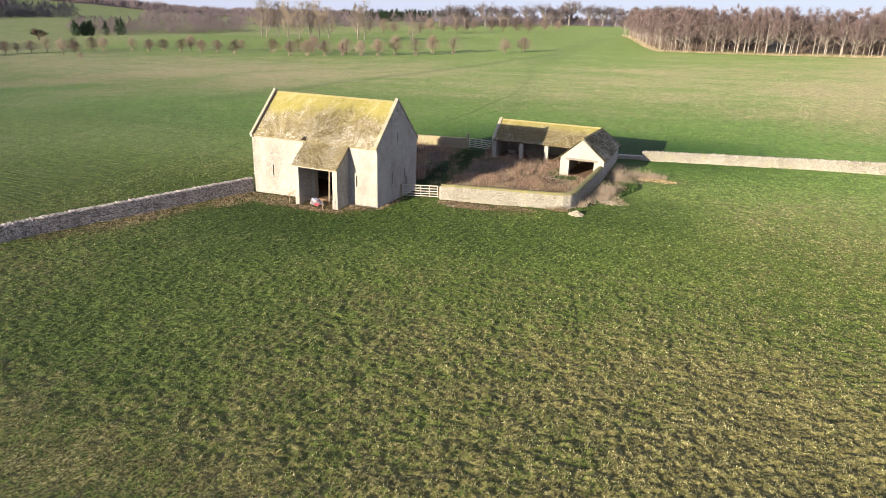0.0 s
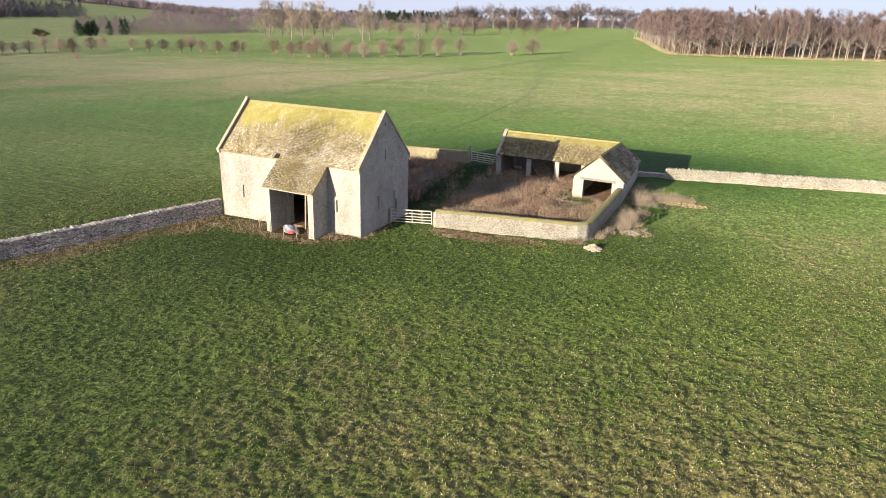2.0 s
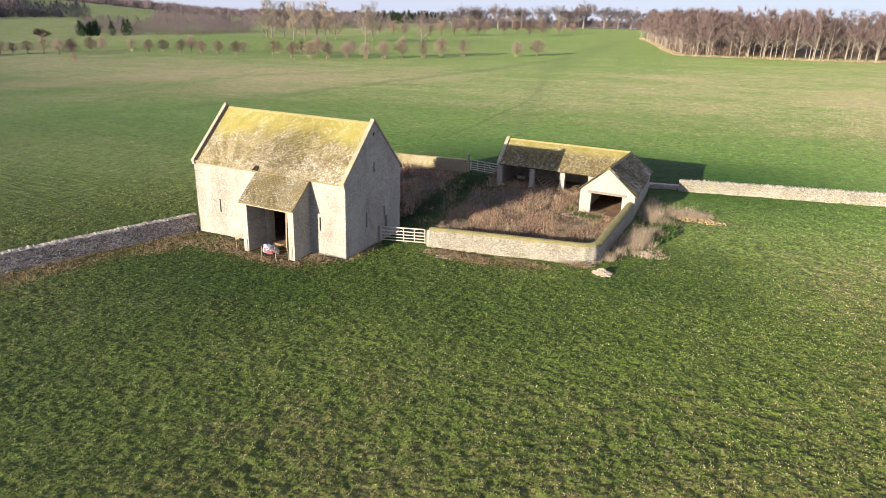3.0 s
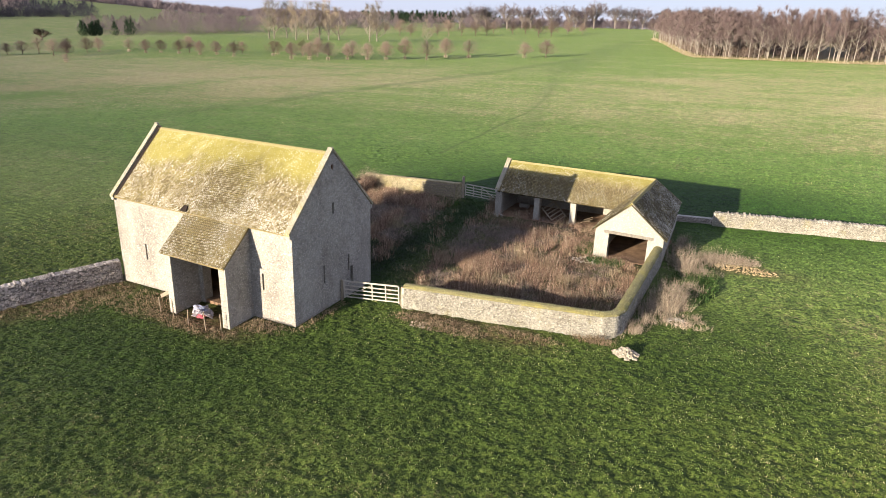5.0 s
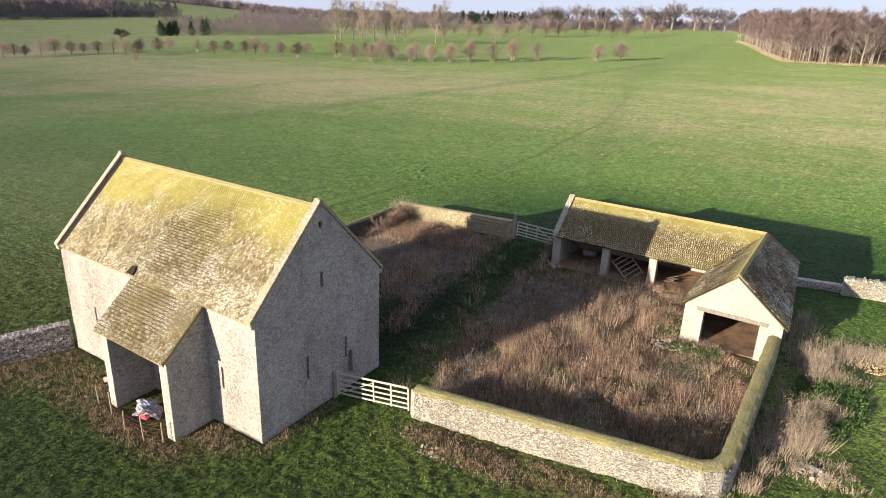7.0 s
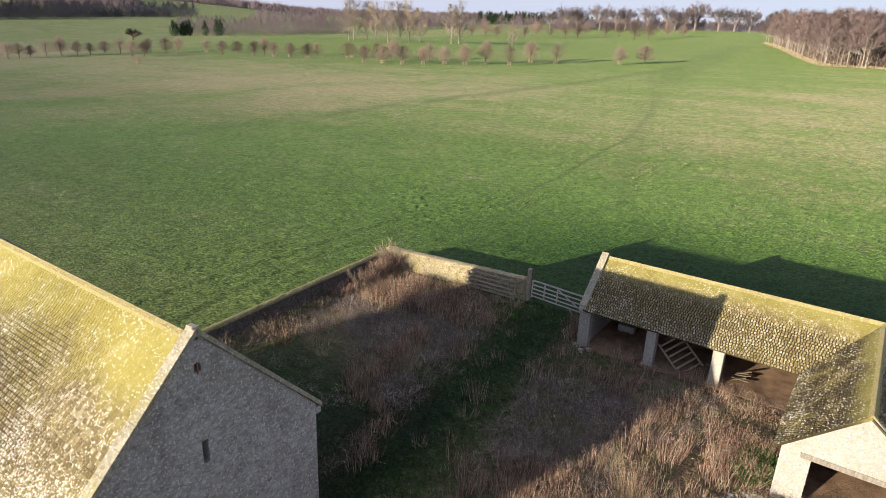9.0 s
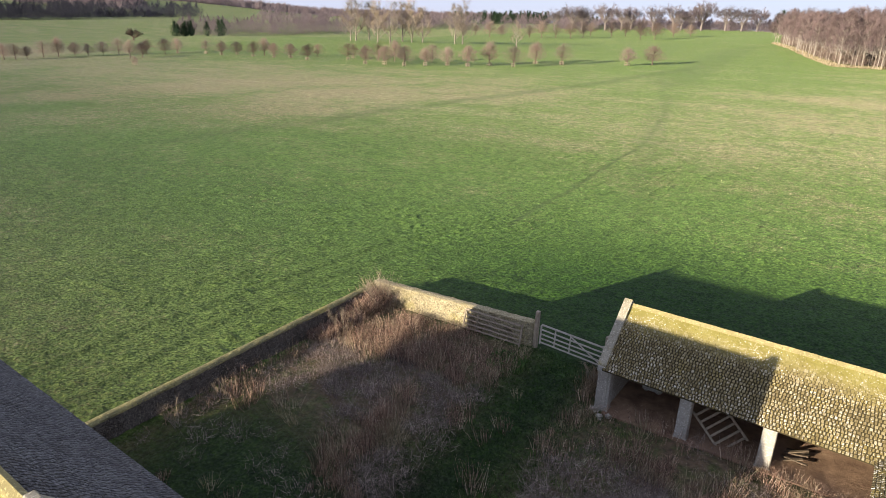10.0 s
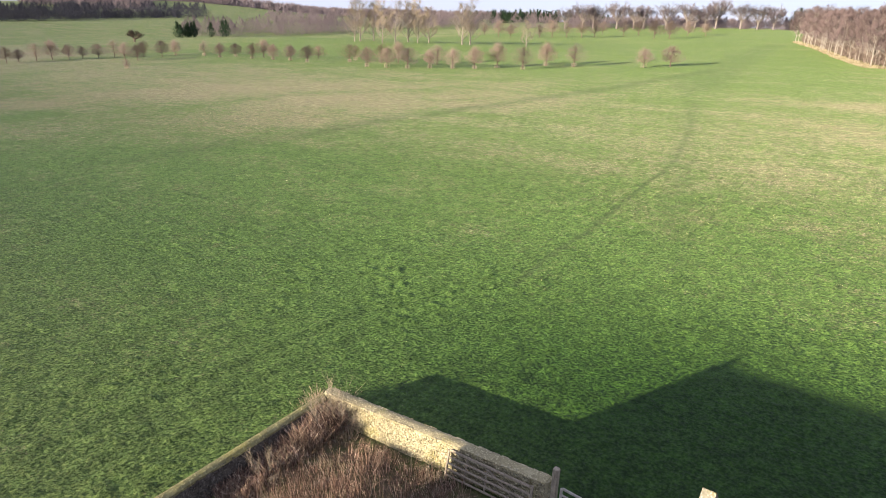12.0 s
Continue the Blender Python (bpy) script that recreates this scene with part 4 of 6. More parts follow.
PIECES.append(("stone", lay_stones((SWX, SGY, 0), (1, 0, 0), (0, -1, 0), SX1 - SWX, free_spans(SX1 - SWX, [(0.55, 4.0, 2.74, 3.02), GH[0]], wing_limits), 0.3, SR - 0.1, (0.14, 0.24), (0.25, 0.6), 0.08, 0.004, None, 0.004), STONES, ASHLAR_STONE, ASHLAR_PIECE, gfront, lambda c: True))
PIECES.append(("stone", lay_stones((SX1, SGY, 0), Vector((BACKX - SX1, SY1 - SGY, 0)).normalized(), Vector((SY1 - SGY, SX1 - BACKX, 0)).normalized(), SY1 - SGY, free_spans(SY1 - SGY, []), 0.5, SE), STONES, WALL_STONE, WALL_PIECE, east, None))
part("lintel", boxed((SWX + 0.60, SGY - 0.03, 2.78), (SX1 - 0.65, SGY + 0.25, 2.99), bevel=0.015), GREY_OAK, shed, "grey oak lintel over the opening")
for x0, x1 in ((-27.95, -27.40), (-24.50, -24.02), (-21.42, -20.92)):
    z0 = ground_z(x0, SY0) - 0.3
    pier = part("pier", boxed((x0, SY0, z0), (x1, SY0 + 0.45, SE - 0.16), bevel=0.025), QUOIN, shed, "square dressed-stone pier")
    z = z0 + 0.3
    part("plinth", boxed((x0 - 0.05, SY0 - 0.05, z0), (x1 + 0.05, SY0 + 0.5, z + 0.10), bevel=0.03), QUOIN, pier)
part("wall_plate", boxed((SX0 + 0.1, SY0 - 0.01, SE - 0.16), (SWX, SY0 + 0.28, SE - 0.01), bevel=0.012), PALE_WOOD, shed)
for x0, x1, y0, y1 in ((SX0 + 0.4, -14.2, SY0 - 0.2, SY1 - 0.4), (SWX + 0.1, SX1 - 0.2, SGY + 0.06, SY0 - 0.2)):
    part("earth_floor", prism([(x, y, ground_z(x, y) + 0.07) for x, y in ((x0, y0), (x1, y0), (x1, y1), (x0, y1))], (0, 0, -0.5)), EARTH, shed)
for i in range(6):
    x = -26.6 + 1.55 * i
    part("rafter", bar(bmesh.new(), (x, SY0, SE - 0.02), (x, SRY, SR - 0.17), 0.09, 0.12), DARK_WOOD, shed)

OV = 0.22
sw = SRY - SY0 + OV
sl = math.hypot(sw, SR - SE + 0.05)
RX = SX0 + 0.2
E0 = SE - 0.03
main_front = part("roof_front", prism([(RX, SY0 - OV, E0), (SWX - OV, SY0 - OV, E0), (SRX, SRY, SR), (RX, SRY, SR)], (0, 0, -0.10)), SHED_BED, shed, "stone-slate roof slope with yellow lichen near the ridge")
CORNER = Vector((BACKX + 0.12, SY1 + OV, E0 + 0.10))
main_back = part("roof_back", prism([(RX, SY1 + OV, E0), CORNER, (SRX, SRY, SR), (RX, SRY, SR)], (0, 0, -0.10)), ROOF_BASE, shed)
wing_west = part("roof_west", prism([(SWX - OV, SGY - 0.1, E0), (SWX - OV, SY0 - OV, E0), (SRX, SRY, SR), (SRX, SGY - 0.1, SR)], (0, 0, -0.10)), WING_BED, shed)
wing_east = part("roof_east", prism([(SX1 + OV, SGY - 0.1, E0 - 0.04), CORNER - Vector((0, 0, 0.06)), (SRX, SRY, SR - 0.06), (SRX, SGY - 0.1, SR - 0.06)], (0, 0, -0.08)), ROOF_BASE, shed, "mossy stone-slate slope, its shade painted into dark slates")
ww, we = SRX - SWX + OV, SX1 + OV - SRX
PIECES.append(("slate", lay_slates((RX, SY0 - OV, E0), (1, 0, 0), (0, sw, SR - E0), 1, sl, lambda v: (0, SWX - OV - RX + ww * v / sl), bare=lambda c, k: min(1.0, max(0.08, 1.15 - 3.2 * (k - 0.48))), wide=(0.098, 0.148)), COBBLES, SHED_SLATE, SHED_SLATE_PIECE, main_front, lambda c: c.x < -19))
PIECES.append(("slate", lay_slates((RX, SY1 + OV, E0), (1, 0, 0), (0, SRY - SY1 - OV, SR - E0), 1, sl, lambda v: (0, CORNER.x - RX - (CORNER.x - SRX) * v / sl)), SLABS, SHED_SHADED_SLATE, SHED_SLATE_PIECE, main_back, None))
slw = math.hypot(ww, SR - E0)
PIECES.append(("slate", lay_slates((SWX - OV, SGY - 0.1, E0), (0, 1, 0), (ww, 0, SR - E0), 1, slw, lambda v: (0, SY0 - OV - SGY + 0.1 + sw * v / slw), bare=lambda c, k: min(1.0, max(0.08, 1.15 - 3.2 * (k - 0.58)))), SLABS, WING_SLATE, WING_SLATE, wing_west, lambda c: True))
sle = math.hypot(we, SR - E0)
east_slates = lay_slates((SX1 + OV, SGY - 0.1, E0), (0, 1, 0), (-we, 0, SR - E0), 1, sle, lambda v: (0, (SY1 + OV - SGY + 0.1) * (1 - v / sle) + (SRY - SGY + 0.1) * v / sle))
for m in east_slates:                            # the eave draws in and lifts towards the back corner
    k = (m[1][3] - SGY) / (SY1 - SGY) * max(0.0, 1 - (SX1 + OV - m[0][3]) / we)
    m[0][3] += (CORNER.x - SX1 - OV) * k
    m[2][3] += 0.10 * k + 0.035
PIECES.append(("slate", east_slates, SLABS, SHED_SHADED_SLATE, SHED_SLATE_PIECE, wing_east, None))


def ridge_run(a, b, count, parent):
    a, b = Vector(a), Vector(b)
    d = (b - a) / count
    s = d.cross(Vector((0, 0, 1))).normalized()
    for i in range(count):
        p = a + d * i
        lift = 0.003 * (i % 3)
        part("ridge_stone", prism([p - s * 0.13 + Vector((0, 0, -0.07)), p + Vector((0, 0, 0.07 + lift)), p + s * 0.13 + Vector((0, 0, -0.07))], d * 0.985), RIDGE_STONE, parent)


ridge_run((RX, SRY, SR + 0.02), (SRX, SRY, SR + 0.02), 20, main_front)
ridge_run((SRX, SGY - 0.1, SR + 0.02), (SRX, SRY, SR + 0.02), 14, wing_west)
ridge_run(CORNER + Vector((0, 0, 0.02)), (SRX, SRY, SR + 0.02), 7, wing_east)
for side, run in ((-1, SRY - SY0 + 0.14), (1, SY1 - SRY + 0.14)):
    for i in range(5):
        pts = []
        for k, dz in ((i / 5, 0.0), ((i + 1) / 5 - 0.006, 0.0), ((i + 1) / 5 - 0.006, 0.17), (i / 5, 0.17)):
            pts.append((SX0 - 0.05, SRY + side * run * (1 - k), SE - 0.02 + (SR - SE + 0.10) * k + dz))
        part("coping_slab", prism(pts, (0.36, 0, 0)), COPING, shed)
part("kneeler", boxed((SX0 - 0.04, SY0 - 0.18, SE - 0.22), (SX0 + 0.32, SY0 + 0.12, SE + 0.05), bevel=0.03), QUOIN, shed)

# ---- field and yard walls ----
def dry_wall(name, a, b, height, thick, label, stone, cap, piece=None, chosen=None, far_side=True, rise=0.0, cap_mat=None, cope=(0.20, 0.38), rough=0.022, core=DRY_CORE, course=(0.045, 0.09), width=(0.06, 0.17)):
    """A stone wall from a to b that follows the ground, with hearting, faces and a cap."""
    a, b = Vector((*a, 0)), Vector((*b, 0))
    length = (b - a).length
    u = (b - a) / length
    n = Vector((u.y, -u.x, 0))
    g = lambda s: ground_z(a.x + u.x * s, a.y + u.y * s) + rise * s / length
    own = tagged(new(name, bpy.data.meshes.new(name)), label, "wall", kind="structure")
    bm = bmesh.new()
    steps = max(2, int(length / 1.5))
    rings = []
    for i in range(steps + 1):
        s = length * i / steps
        p = a + u * s
        z = g(s)
        rings.append([bm.verts.new(p + n * o + Vector((0, 0, z + h))) for o, h in ((thick / 2 - 0.02, -0.5), (thick / 2 - 0.05, height), (-thick / 2 + 0.05, height), (-thick / 2 + 0.02, -0.5))])
    for r, t in zip(rings, rings[1:]):
        for i in range(4):
            bm.faces.new((r[i], t[i], t[(i + 1) % 4], r[(i + 1) % 4]))
    bm.faces.new(rings[0])
    bm.faces.new(rings[-1][::-1])
    bmesh.ops.recalc_face_normals(bm, faces=bm.faces[:])
    bm.to_mesh(own.data)
    bm.free()
    own.data.materials.append(core)
    free = lambda z: [(0.0, length)]
    blocks = lay_stones(a + n * (thick / 2), u, n, length, free, -0.12, height, course, width, 0.16, rough, g)
    PIECES.append(("stone", blocks, ROCKS, stone, piece, own, chosen))
    if far_side:
        back = lay_stones(b - n * (thick / 2), -u, -n, length, free, -0.12, height, (0.08, 0.18), (0.16, 0.5), 0.16, 0.045, lambda s: g(length - s))
        PIECES.append(("stone", back, ROCKS, stone, None, own, None))
    ends = [frame_matrix(p + s * 0.02 + Vector((0, 0, g(q) + h)), n, Vector((0, 0, 1)), s, thick - 0.04, 0.2, 0.16) for p, s, q in ((a, -u, 0), (b, u, length)) for h in np.arange(0, height, 0.205)]
    PIECES.append(("stone", ends, STONES, stone, None, own, None))
    if cap == "moss":
        verts, faces = [], []
        m = int(length / 0.22)
        prof = ((0.56, -0.05), (0.55, 0.04), (0.30, 0.12), (0.0, 0.145), (-0.30, 0.12), (-0.55, 0.04), (-0.56, -0.05))
        flat = 0.92 if cap_mat else 1.0
        for i in range(m + 1):
            s = length * i / m
            p = a + u * s
            for o, h in ((o * flat, h * (0.5 if cap_mat else 1.0)) for o, h in prof):
                j = noise.noise(Vector((p.x * 1.7 + o, p.y * 1.7, h * 9))) * 0.045
                q = p + n * (o * thick + j) + Vector((0, 0, g(s) + height + h + j * 0.8))
                verts.append(tuple(q))
        k = len(prof)
        for i in range(m):
            for j in range(k - 1):
                faces.append((i * k + j, i * k + j + 1, (i + 1) * k + j + 1, (i + 1) * k + j))
        faces += [tuple(range(k))[::-1], tuple(range(m * k, m * k + k))]
        raw("capping", verts, faces, cap_mat or MOSS_CAP, own, "rounded mortared capping" if cap_mat else "rounded capping grown over with ochre moss")
    elif cap == "upright":
        s, ups, r = 0.0, [], random.Random(int(length * 10))
        while s < length:
            w = r.uniform(0.07, 0.17)
            h = r.uniform(*cope)
            lean = r.uniform(-0.25, 0.25)
            uu = (u * math.cos(lean) + Vector((0, 0, 1)) * math.sin(lean)).normalized()
            vv = n.cross(uu)
            if vv.z < 0:
                vv = -vv
            ups.append(frame_matrix(a + u * (s + w / 2) + n * r.uniform(-0.05, 0.05) + Vector((0, 0, g(s) + height + h / 2 - 0.03)), uu, n, vv, w, thick * r.uniform(0.75, 1.05), h))
            s += w * 1.03
        PIECES.append(("coping_stone", ups, ROCKS, stone, piece, own, chosen))
    return own


dry_wall("yard_wall", (-25.15, 53.05), (-13.95, 54.655), 1.42, 0.50, "pale limestone yard wall with mossy rounded capping", DRY_STONE, "moss", DRY_PIECE, lambda c: -17.5 < c.x < -13, far_side=True)
dry_wall("yard_wall", (-14.04, 54.63), (-13.44, 55.06), 1.42, 0.50, "rounded corner of the limestone yard wall, mossy on top", DRY_STONE, "moss")
dry_wall("yard_wall", (-13.50, 55.00), (-13.27, 55.70), 1.42, 0.50, "rounded corner of the limestone yard wall, mossy on top", DRY_STONE, "moss")
dry_wall("yard_wall", (-13.28, 55.62), (-13.32, 66.28), 1.42, 0.50, "limestone yard wall meeting the shed gable, ochre moss on top", DRY_STONE, "moss")
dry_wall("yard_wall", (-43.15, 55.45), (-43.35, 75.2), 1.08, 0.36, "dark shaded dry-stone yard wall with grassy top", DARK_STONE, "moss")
dry_wall("yard_wall", (-43.3, 75.5), (-33.05, 76.1), 1.28, 0.50, "sunlit cream dry-stone yard wall by the field gate, yellow with lichen", LICHEN_STONE, "moss", LICHEN_PIECE, lambda c: c.x > -38, cap_mat=PALE_CAP)
dry_wall("field_wall", (-10.95, 77.75), (14.0, 81.6), 1.05, 0.55, "cream dry-stone field wall topped with upright coping stones", DRY_STONE, "upright", DRY_PIECE, lambda c: c.x < -6, cope=(0.14, 0.27))
dry_wall("field_wall", (14.05, 81.6), (60.0, 88.5), 1.05, 0.55, "cream dry-stone field wall topped with upright coping stones", DRY_STONE, "upright", far_side=False, cope=(0.14, 0.27))
dry_wall("link_wall", (-13.7, 77.75), (-10.9, 78.05), 0.50, 0.42, "low grey stone wall between the shed and the field wall", GREY_STONE, "moss", cap_mat=QUOIN)
dry_wall("field_wall", (-50.3, 30.4), (-43.75, 48.0), 1.38, 0.60, "rough grey-brown dry-stone field wall beside the barn", GREY_STONE, "upright", None, None, cope=(0.05, 0.14), rough=0.06, core=DARK_STONE, course=(0.045, 0.10), width=(0.08, 0.24))
dry_wall("field_wall", (-58.5, 6.0), (-50.35, 30.3), 1.38, 0.60, "rough grey-brown dry-stone field wall running across the pasture", GREY_STONE, "upright", far_side=False, cope=(0.05, 0.14), rough=0.06, core=DARK_STONE, course=(0.045, 0.10), width=(0.08, 0.24))


# ---- gates ----
def field_gate(label, wood, bars=5, length=3.55, height=1.12):
    """A barred timber field gate, hung at x = 0, standing along x."""
    g = holder("field_gate", 0, 0, 0, label, "gate", "field gates")
    part("hanging_stile", boxed((0, -0.04, 0.05), (0.09, 0.04, height + 0.12), bevel=0.01), wood, g)
    part("closing_stile", boxed((length - 0.08, -0.035, 0.05), (length, 0.035, height + 0.03), bevel=0.01), wood, g)
    z, gap = 0.12, 0.15
    for i in range(bars):
        part("rail", boxed((0.085, -0.02, z), (length - 0.075, 0.02, z + (0.10 if i == bars - 1 else 0.08)), bevel=0.008), wood, g)
        z += 0.08 + gap + 0.012 * i
    part("brace", bar(bmesh.new(), (0.12, -0.035, 0.18), (length * 0.52, -0.035, height - 0.05), 0.025, 0.075, (0, 1, 0)), wood, g)
    for k in (0.52, 0.76):
        part("upright", boxed((length * k - 0.04, -0.045, 0.10), (length * k + 0.04, -0.021, height), bevel=0.006), wood, g)
    return g


near_gate = field_gate("pale weathered five-bar timber gate, shut between barn and yard wall", PALE_WOOD)
far_gate = copy_thing(near_gate, pose(-28.98, 75.80, ground_z(-29, 75.8) + 0.03, 0, -1.3, 177.6))
tagged(far_gate, "grey timber field gate, shut beside the cattle shed")
old_gate = field_gate("old timber gate leaning against the yard wall", OLD_OAK)
old_gate.matrix_basis = (pose(-33.35, 75.42, ground_z(-35, 75.4), 12, 0, 182.5))
near_gate.matrix_basis = pose(-28.92, 52.25, ground_z(-27, 52.6) + 0.05, 0, -2.2, 12.5)


def gate_post(x, y, h, w, label, wood=OLD_OAK):
    z = ground_z(x, y)
    bm = boxed((x - w / 2, y - w / 2, z - 0.3), (x + w / 2, y + w / 2, z + h), bevel=0.03)
    for v in bm.verts:
        v.co.x += 0.01 * math.sin(9 * v.co.z)
    me = bpy.data.meshes.new("gate_post")
    bm.to_mesh(me)
    bm.free()
    me.materials.append(wood)
    return tagged(new("gate_post", me), label, "post", "gate posts")


gate_post(-32.72, 75.95, 2.05, 0.21, "stout weathered oak gate post beside the yard wall")
gate_post(-28.78, 75.62, 1.95, 0.22, "weathered oak gate post beside the shed end", OLD_OAK)
gate_post(-28.62, 76.05, 1.75, 0.20, "leaning oak post behind the shed end", OLD_OAK)
gate_post(-25.32, 53.05, 1.30, 0.16, "short oak gate post at the yard wall end")
gate_post(-29.02, 52.22, 1.35, 0.16, "oak gate post against the barn gable")

# an old hay rack tipped over inside the shed, and lumber
rack = holder("hay_rack", -22.9, 73.4, ground_z(-22.9, 73.4), "broken grey timber hay rack tipped over in the shed", "hay rack")
RM = Matrix.Translation((-23.0, 73.5, 1.55)) @ Euler((radians(38), radians(34), radians(-22))).to_matrix().to_4x4() @ Matrix.Diagonal((0.8, 0.95, 1, 1))
for i in range(6):
    part("slat", boxed((-1.05 + 0.40 * i, -0.62, -0.02), (-0.93 + 0.40 * i, 0.62, 0.02), RM, 0.006), OLD_OAK, rack)
for y in (-0.62, 0.60):
    part("rail", boxed((-1.2, y - 0.05, 0.022), (1.2, y + 0.05, 0.075), RM, 0.008), OLD_OAK, rack)
trough = holder("feed_trough", -26.2, 75.3, ground_z(-26.2, 75.3), "pale stone feed trough against the shed back wall", "trough")
part("basin", boxed((-26.75, 75.1, 1.05), (-25.85, 75.5, 1.40), bevel=0.03), QUOIN, trough)
part("leg", boxed((-26.65, 75.15, 0.8), (-26.5, 75.45, 1.05)), WALL_CORE, trough)
part("leg", boxed((-26.1, 75.15, 0.8), (-25.95, 75.45, 1.05)), WALL_CORE, trough)
lumber = holder("timber_pile", -19.6, 73.6, ground_z(-19.6, 73.6), "heap of old posts and broken boards in the shed", "timber")
for i in range(5):
    p = Vector((-20.7 + 0.2 * rng.random(), 73.5 + 0.2 * i, 1.08 + 0.05 * (i % 3)))
    part("board", bar(bmesh.new(), p, p + Vector((rng.uniform(0.6, 1.0), rng.uniform(-0.4, 0.4), rng.uniform(0.0, 0.35))), 0.10, 0.05), DARK_WOOD, lumber)

# sacks, stakes and wire in the porch mouth
sacks = holder("sack_heap", -34.9, 46.55, ground_z(-34.9, 46.5), "heap of crumpled white and red plastic feed sacks", "sacks")
for i in range(15):
    mt = BAG_RED if i == 4 else (BAG, BAG_BLUE, BAG, BAG, BAG)[i % 5]
    a, k = rng.uniform(0, 6.28), math.sqrt(rng.random())
    c = Vector((-34.9 + 0.62 * k * math.cos(a), 46.7 + 0.40 * k * math.sin(a), ground_z(-34.9, 46.5) + 0.16 + 0.42 * (1 - k)))
    turn = Euler((rng.uniform(-0.5, 0.5), rng.uniform(-0.5, 0.5), rng.uniform(0, 6.28))).to_matrix()
    bm = bmesh.new()
    bmesh.ops.create_icosphere(bm, subdivisions=3, radius=rng.uniform(0.14, 0.25))
    for v in bm.verts:
        k2 = 1 + 0.55 * noise.noise(v.co * 7 + Vector((i * 3, 0, 0))) + 0.4 * noise.noise(v.co * 17 + Vector((0, i, 0)))
        v.co = turn @ Vector((v.co.x * k2 * 1.35, v.co.y * k2 * 0.8, v.co.z * k2 * 0.55)) + c
    part("sack", bm, mt, sacks)
fence = holder("wire_fence", -34.6, 45.7, ground_z(-34.6, 45.7), "sagging wire netting on pale stakes before the porch", "fence")
STAKES = [(-37.3, 45.9), (-36.2, 45.85), (-34.6, 45.5), (-33.3, 45.55), (-32.5, 45.9)]
for i, (x, y) in enumerate(STAKES):
    z = ground_z(x, y)
    part("stake", bar(bmesh.new(), (x, y, z - 0.2), (x + 0.06 * (i % 3 - 1), y, z + 1.0 + 0.1 * (i % 2)), 0.05, 0.05, (0, 1, 0), 0.008), OLD_OAK, fence)
for (x0, y0), (x1, y1) in zip(STAKES, STAKES[1:]):
    for h in (0.12, 0.3, 0.48, 0.66, 0.84):
        part("wire", bar(bmesh.new(), (x0, y0, ground_z(x0, y0) + h), (x1, y1, ground_z(x1, y1) + h), 0.007, 0.007), IRON, fence)
part("board", bar(bmesh.new(), (-38.2, 46.7, 0.25), (-36.95, 46.4, 0.95), 0.05, 0.22), OLD_OAK, holder("loose_board", -37.6, 46.6, -0.3, "pale board leaning by the porch corner", "board"))


# ---- heaps of fallen stone ----
def stone_heap(x, y, rx, ry, h, count, label, seed, size=(0.07, 0.17), look_of=DRY_PIECE):
    r = random.Random(seed)
    e = holder("stone_heap", x, y, ground_z(x, y), label, "stones", "stone heaps")
    mats = []
    for _ in range(count):
        a, k = r.uniform(0, 6.28), math.sqrt(r.random())
        px, py = x + rx * k * math.cos(a), y + ry * k * math.sin(a)
        s = r.uniform(*size)
        m = Matrix.Translation((px, py, ground_z(px, py) + h * (1 - k * k) * r.uniform(0.5, 1.0) + s * 0.2)) @ Euler((r.uniform(-0.6, 0.6), r.uniform(-0.6, 0.6), r.uniform(0, 6.28))).to_matrix().to_4x4() @ Matrix.Diagonal((s * r.uniform(1, 1.7), s, s * r.uniform(0.5, 0.85), 1))
        mats.append(m)
    singles("stone", mats, STONES, look_of, e)


stone_heap(-12.35, 53.45, 0.62, 0.45, 0.40, 90, "heap of fallen pale stones below the wall corner", 1, (0.08, 0.19), HEAP_PIECE)
stone_heap(-10.7, 58.4, 0.6, 0.4, 0.25, 26, "few pale stones half buried in long grass", 2)
stone_heap(-7.9, 68.6, 2.1, 0.75, 0.08, 260, "low spread of broken ochre stones in the grass", 3, (0.045, 0.10), OCHRE_PIECE)
stone_heap(-23.3, 51.5, 0.7, 0.45, 0.10, 30, "loose white stones among dead grass", 4, (0.06, 0.13), HEAP_PIECE)
stone_heap(-17.6, 65.4, 1.3, 0.6, 0.12, 80, "loose stones by the shed gable", 5)
stone_heap(-27.6, 72.2, 0.7, 0.35, 0.10, 9, "flat stones at the shed pier foot", 6)

# ---- grass and weeds ----
def tussocks(name, n, area, per, radius, height, width, label, clear=None, fade=4.0):
    """Grass in clumps: dense tufts with gaps between them."""
    x, y = scatter(n, *area)
    x0, x1, y0, y1 = area
    rim = np.minimum.reduce([x - x0, x1 - x, y - y0, y1 - y])
    keep = (wear_at(x, y) < 0.35) & (gr.uniform(0.1, 0.75, len(x)) < tuft(x, y)) & (gr.uniform(0, 1, len(x)) < np.clip(rim / fade, 0, 1))
    if clear is not None:
        keep &= ~clear(x, y)
    x, y = x[keep], y[keep]
    size = gr.uniform(0.6, 1.35, len(x)) * (1 + 0.6 * np.clip(straw_shade_bias(x, y), -0.3, 0.3))
    x, y, size = np.repeat(x, per), np.repeat(y, per), np.repeat(size, per)
    m = len(x)
    a, k = gr.uniform(0, 6.28, m), gr.uniform(0, 1, m) ** 0.6
    blades(name, x + np.cos(a) * k * radius * size, y + np.sin(a) * k * radius * size, height * size * (1.1 - 0.5 * k), width, 0.55, BLADES, label, 1)


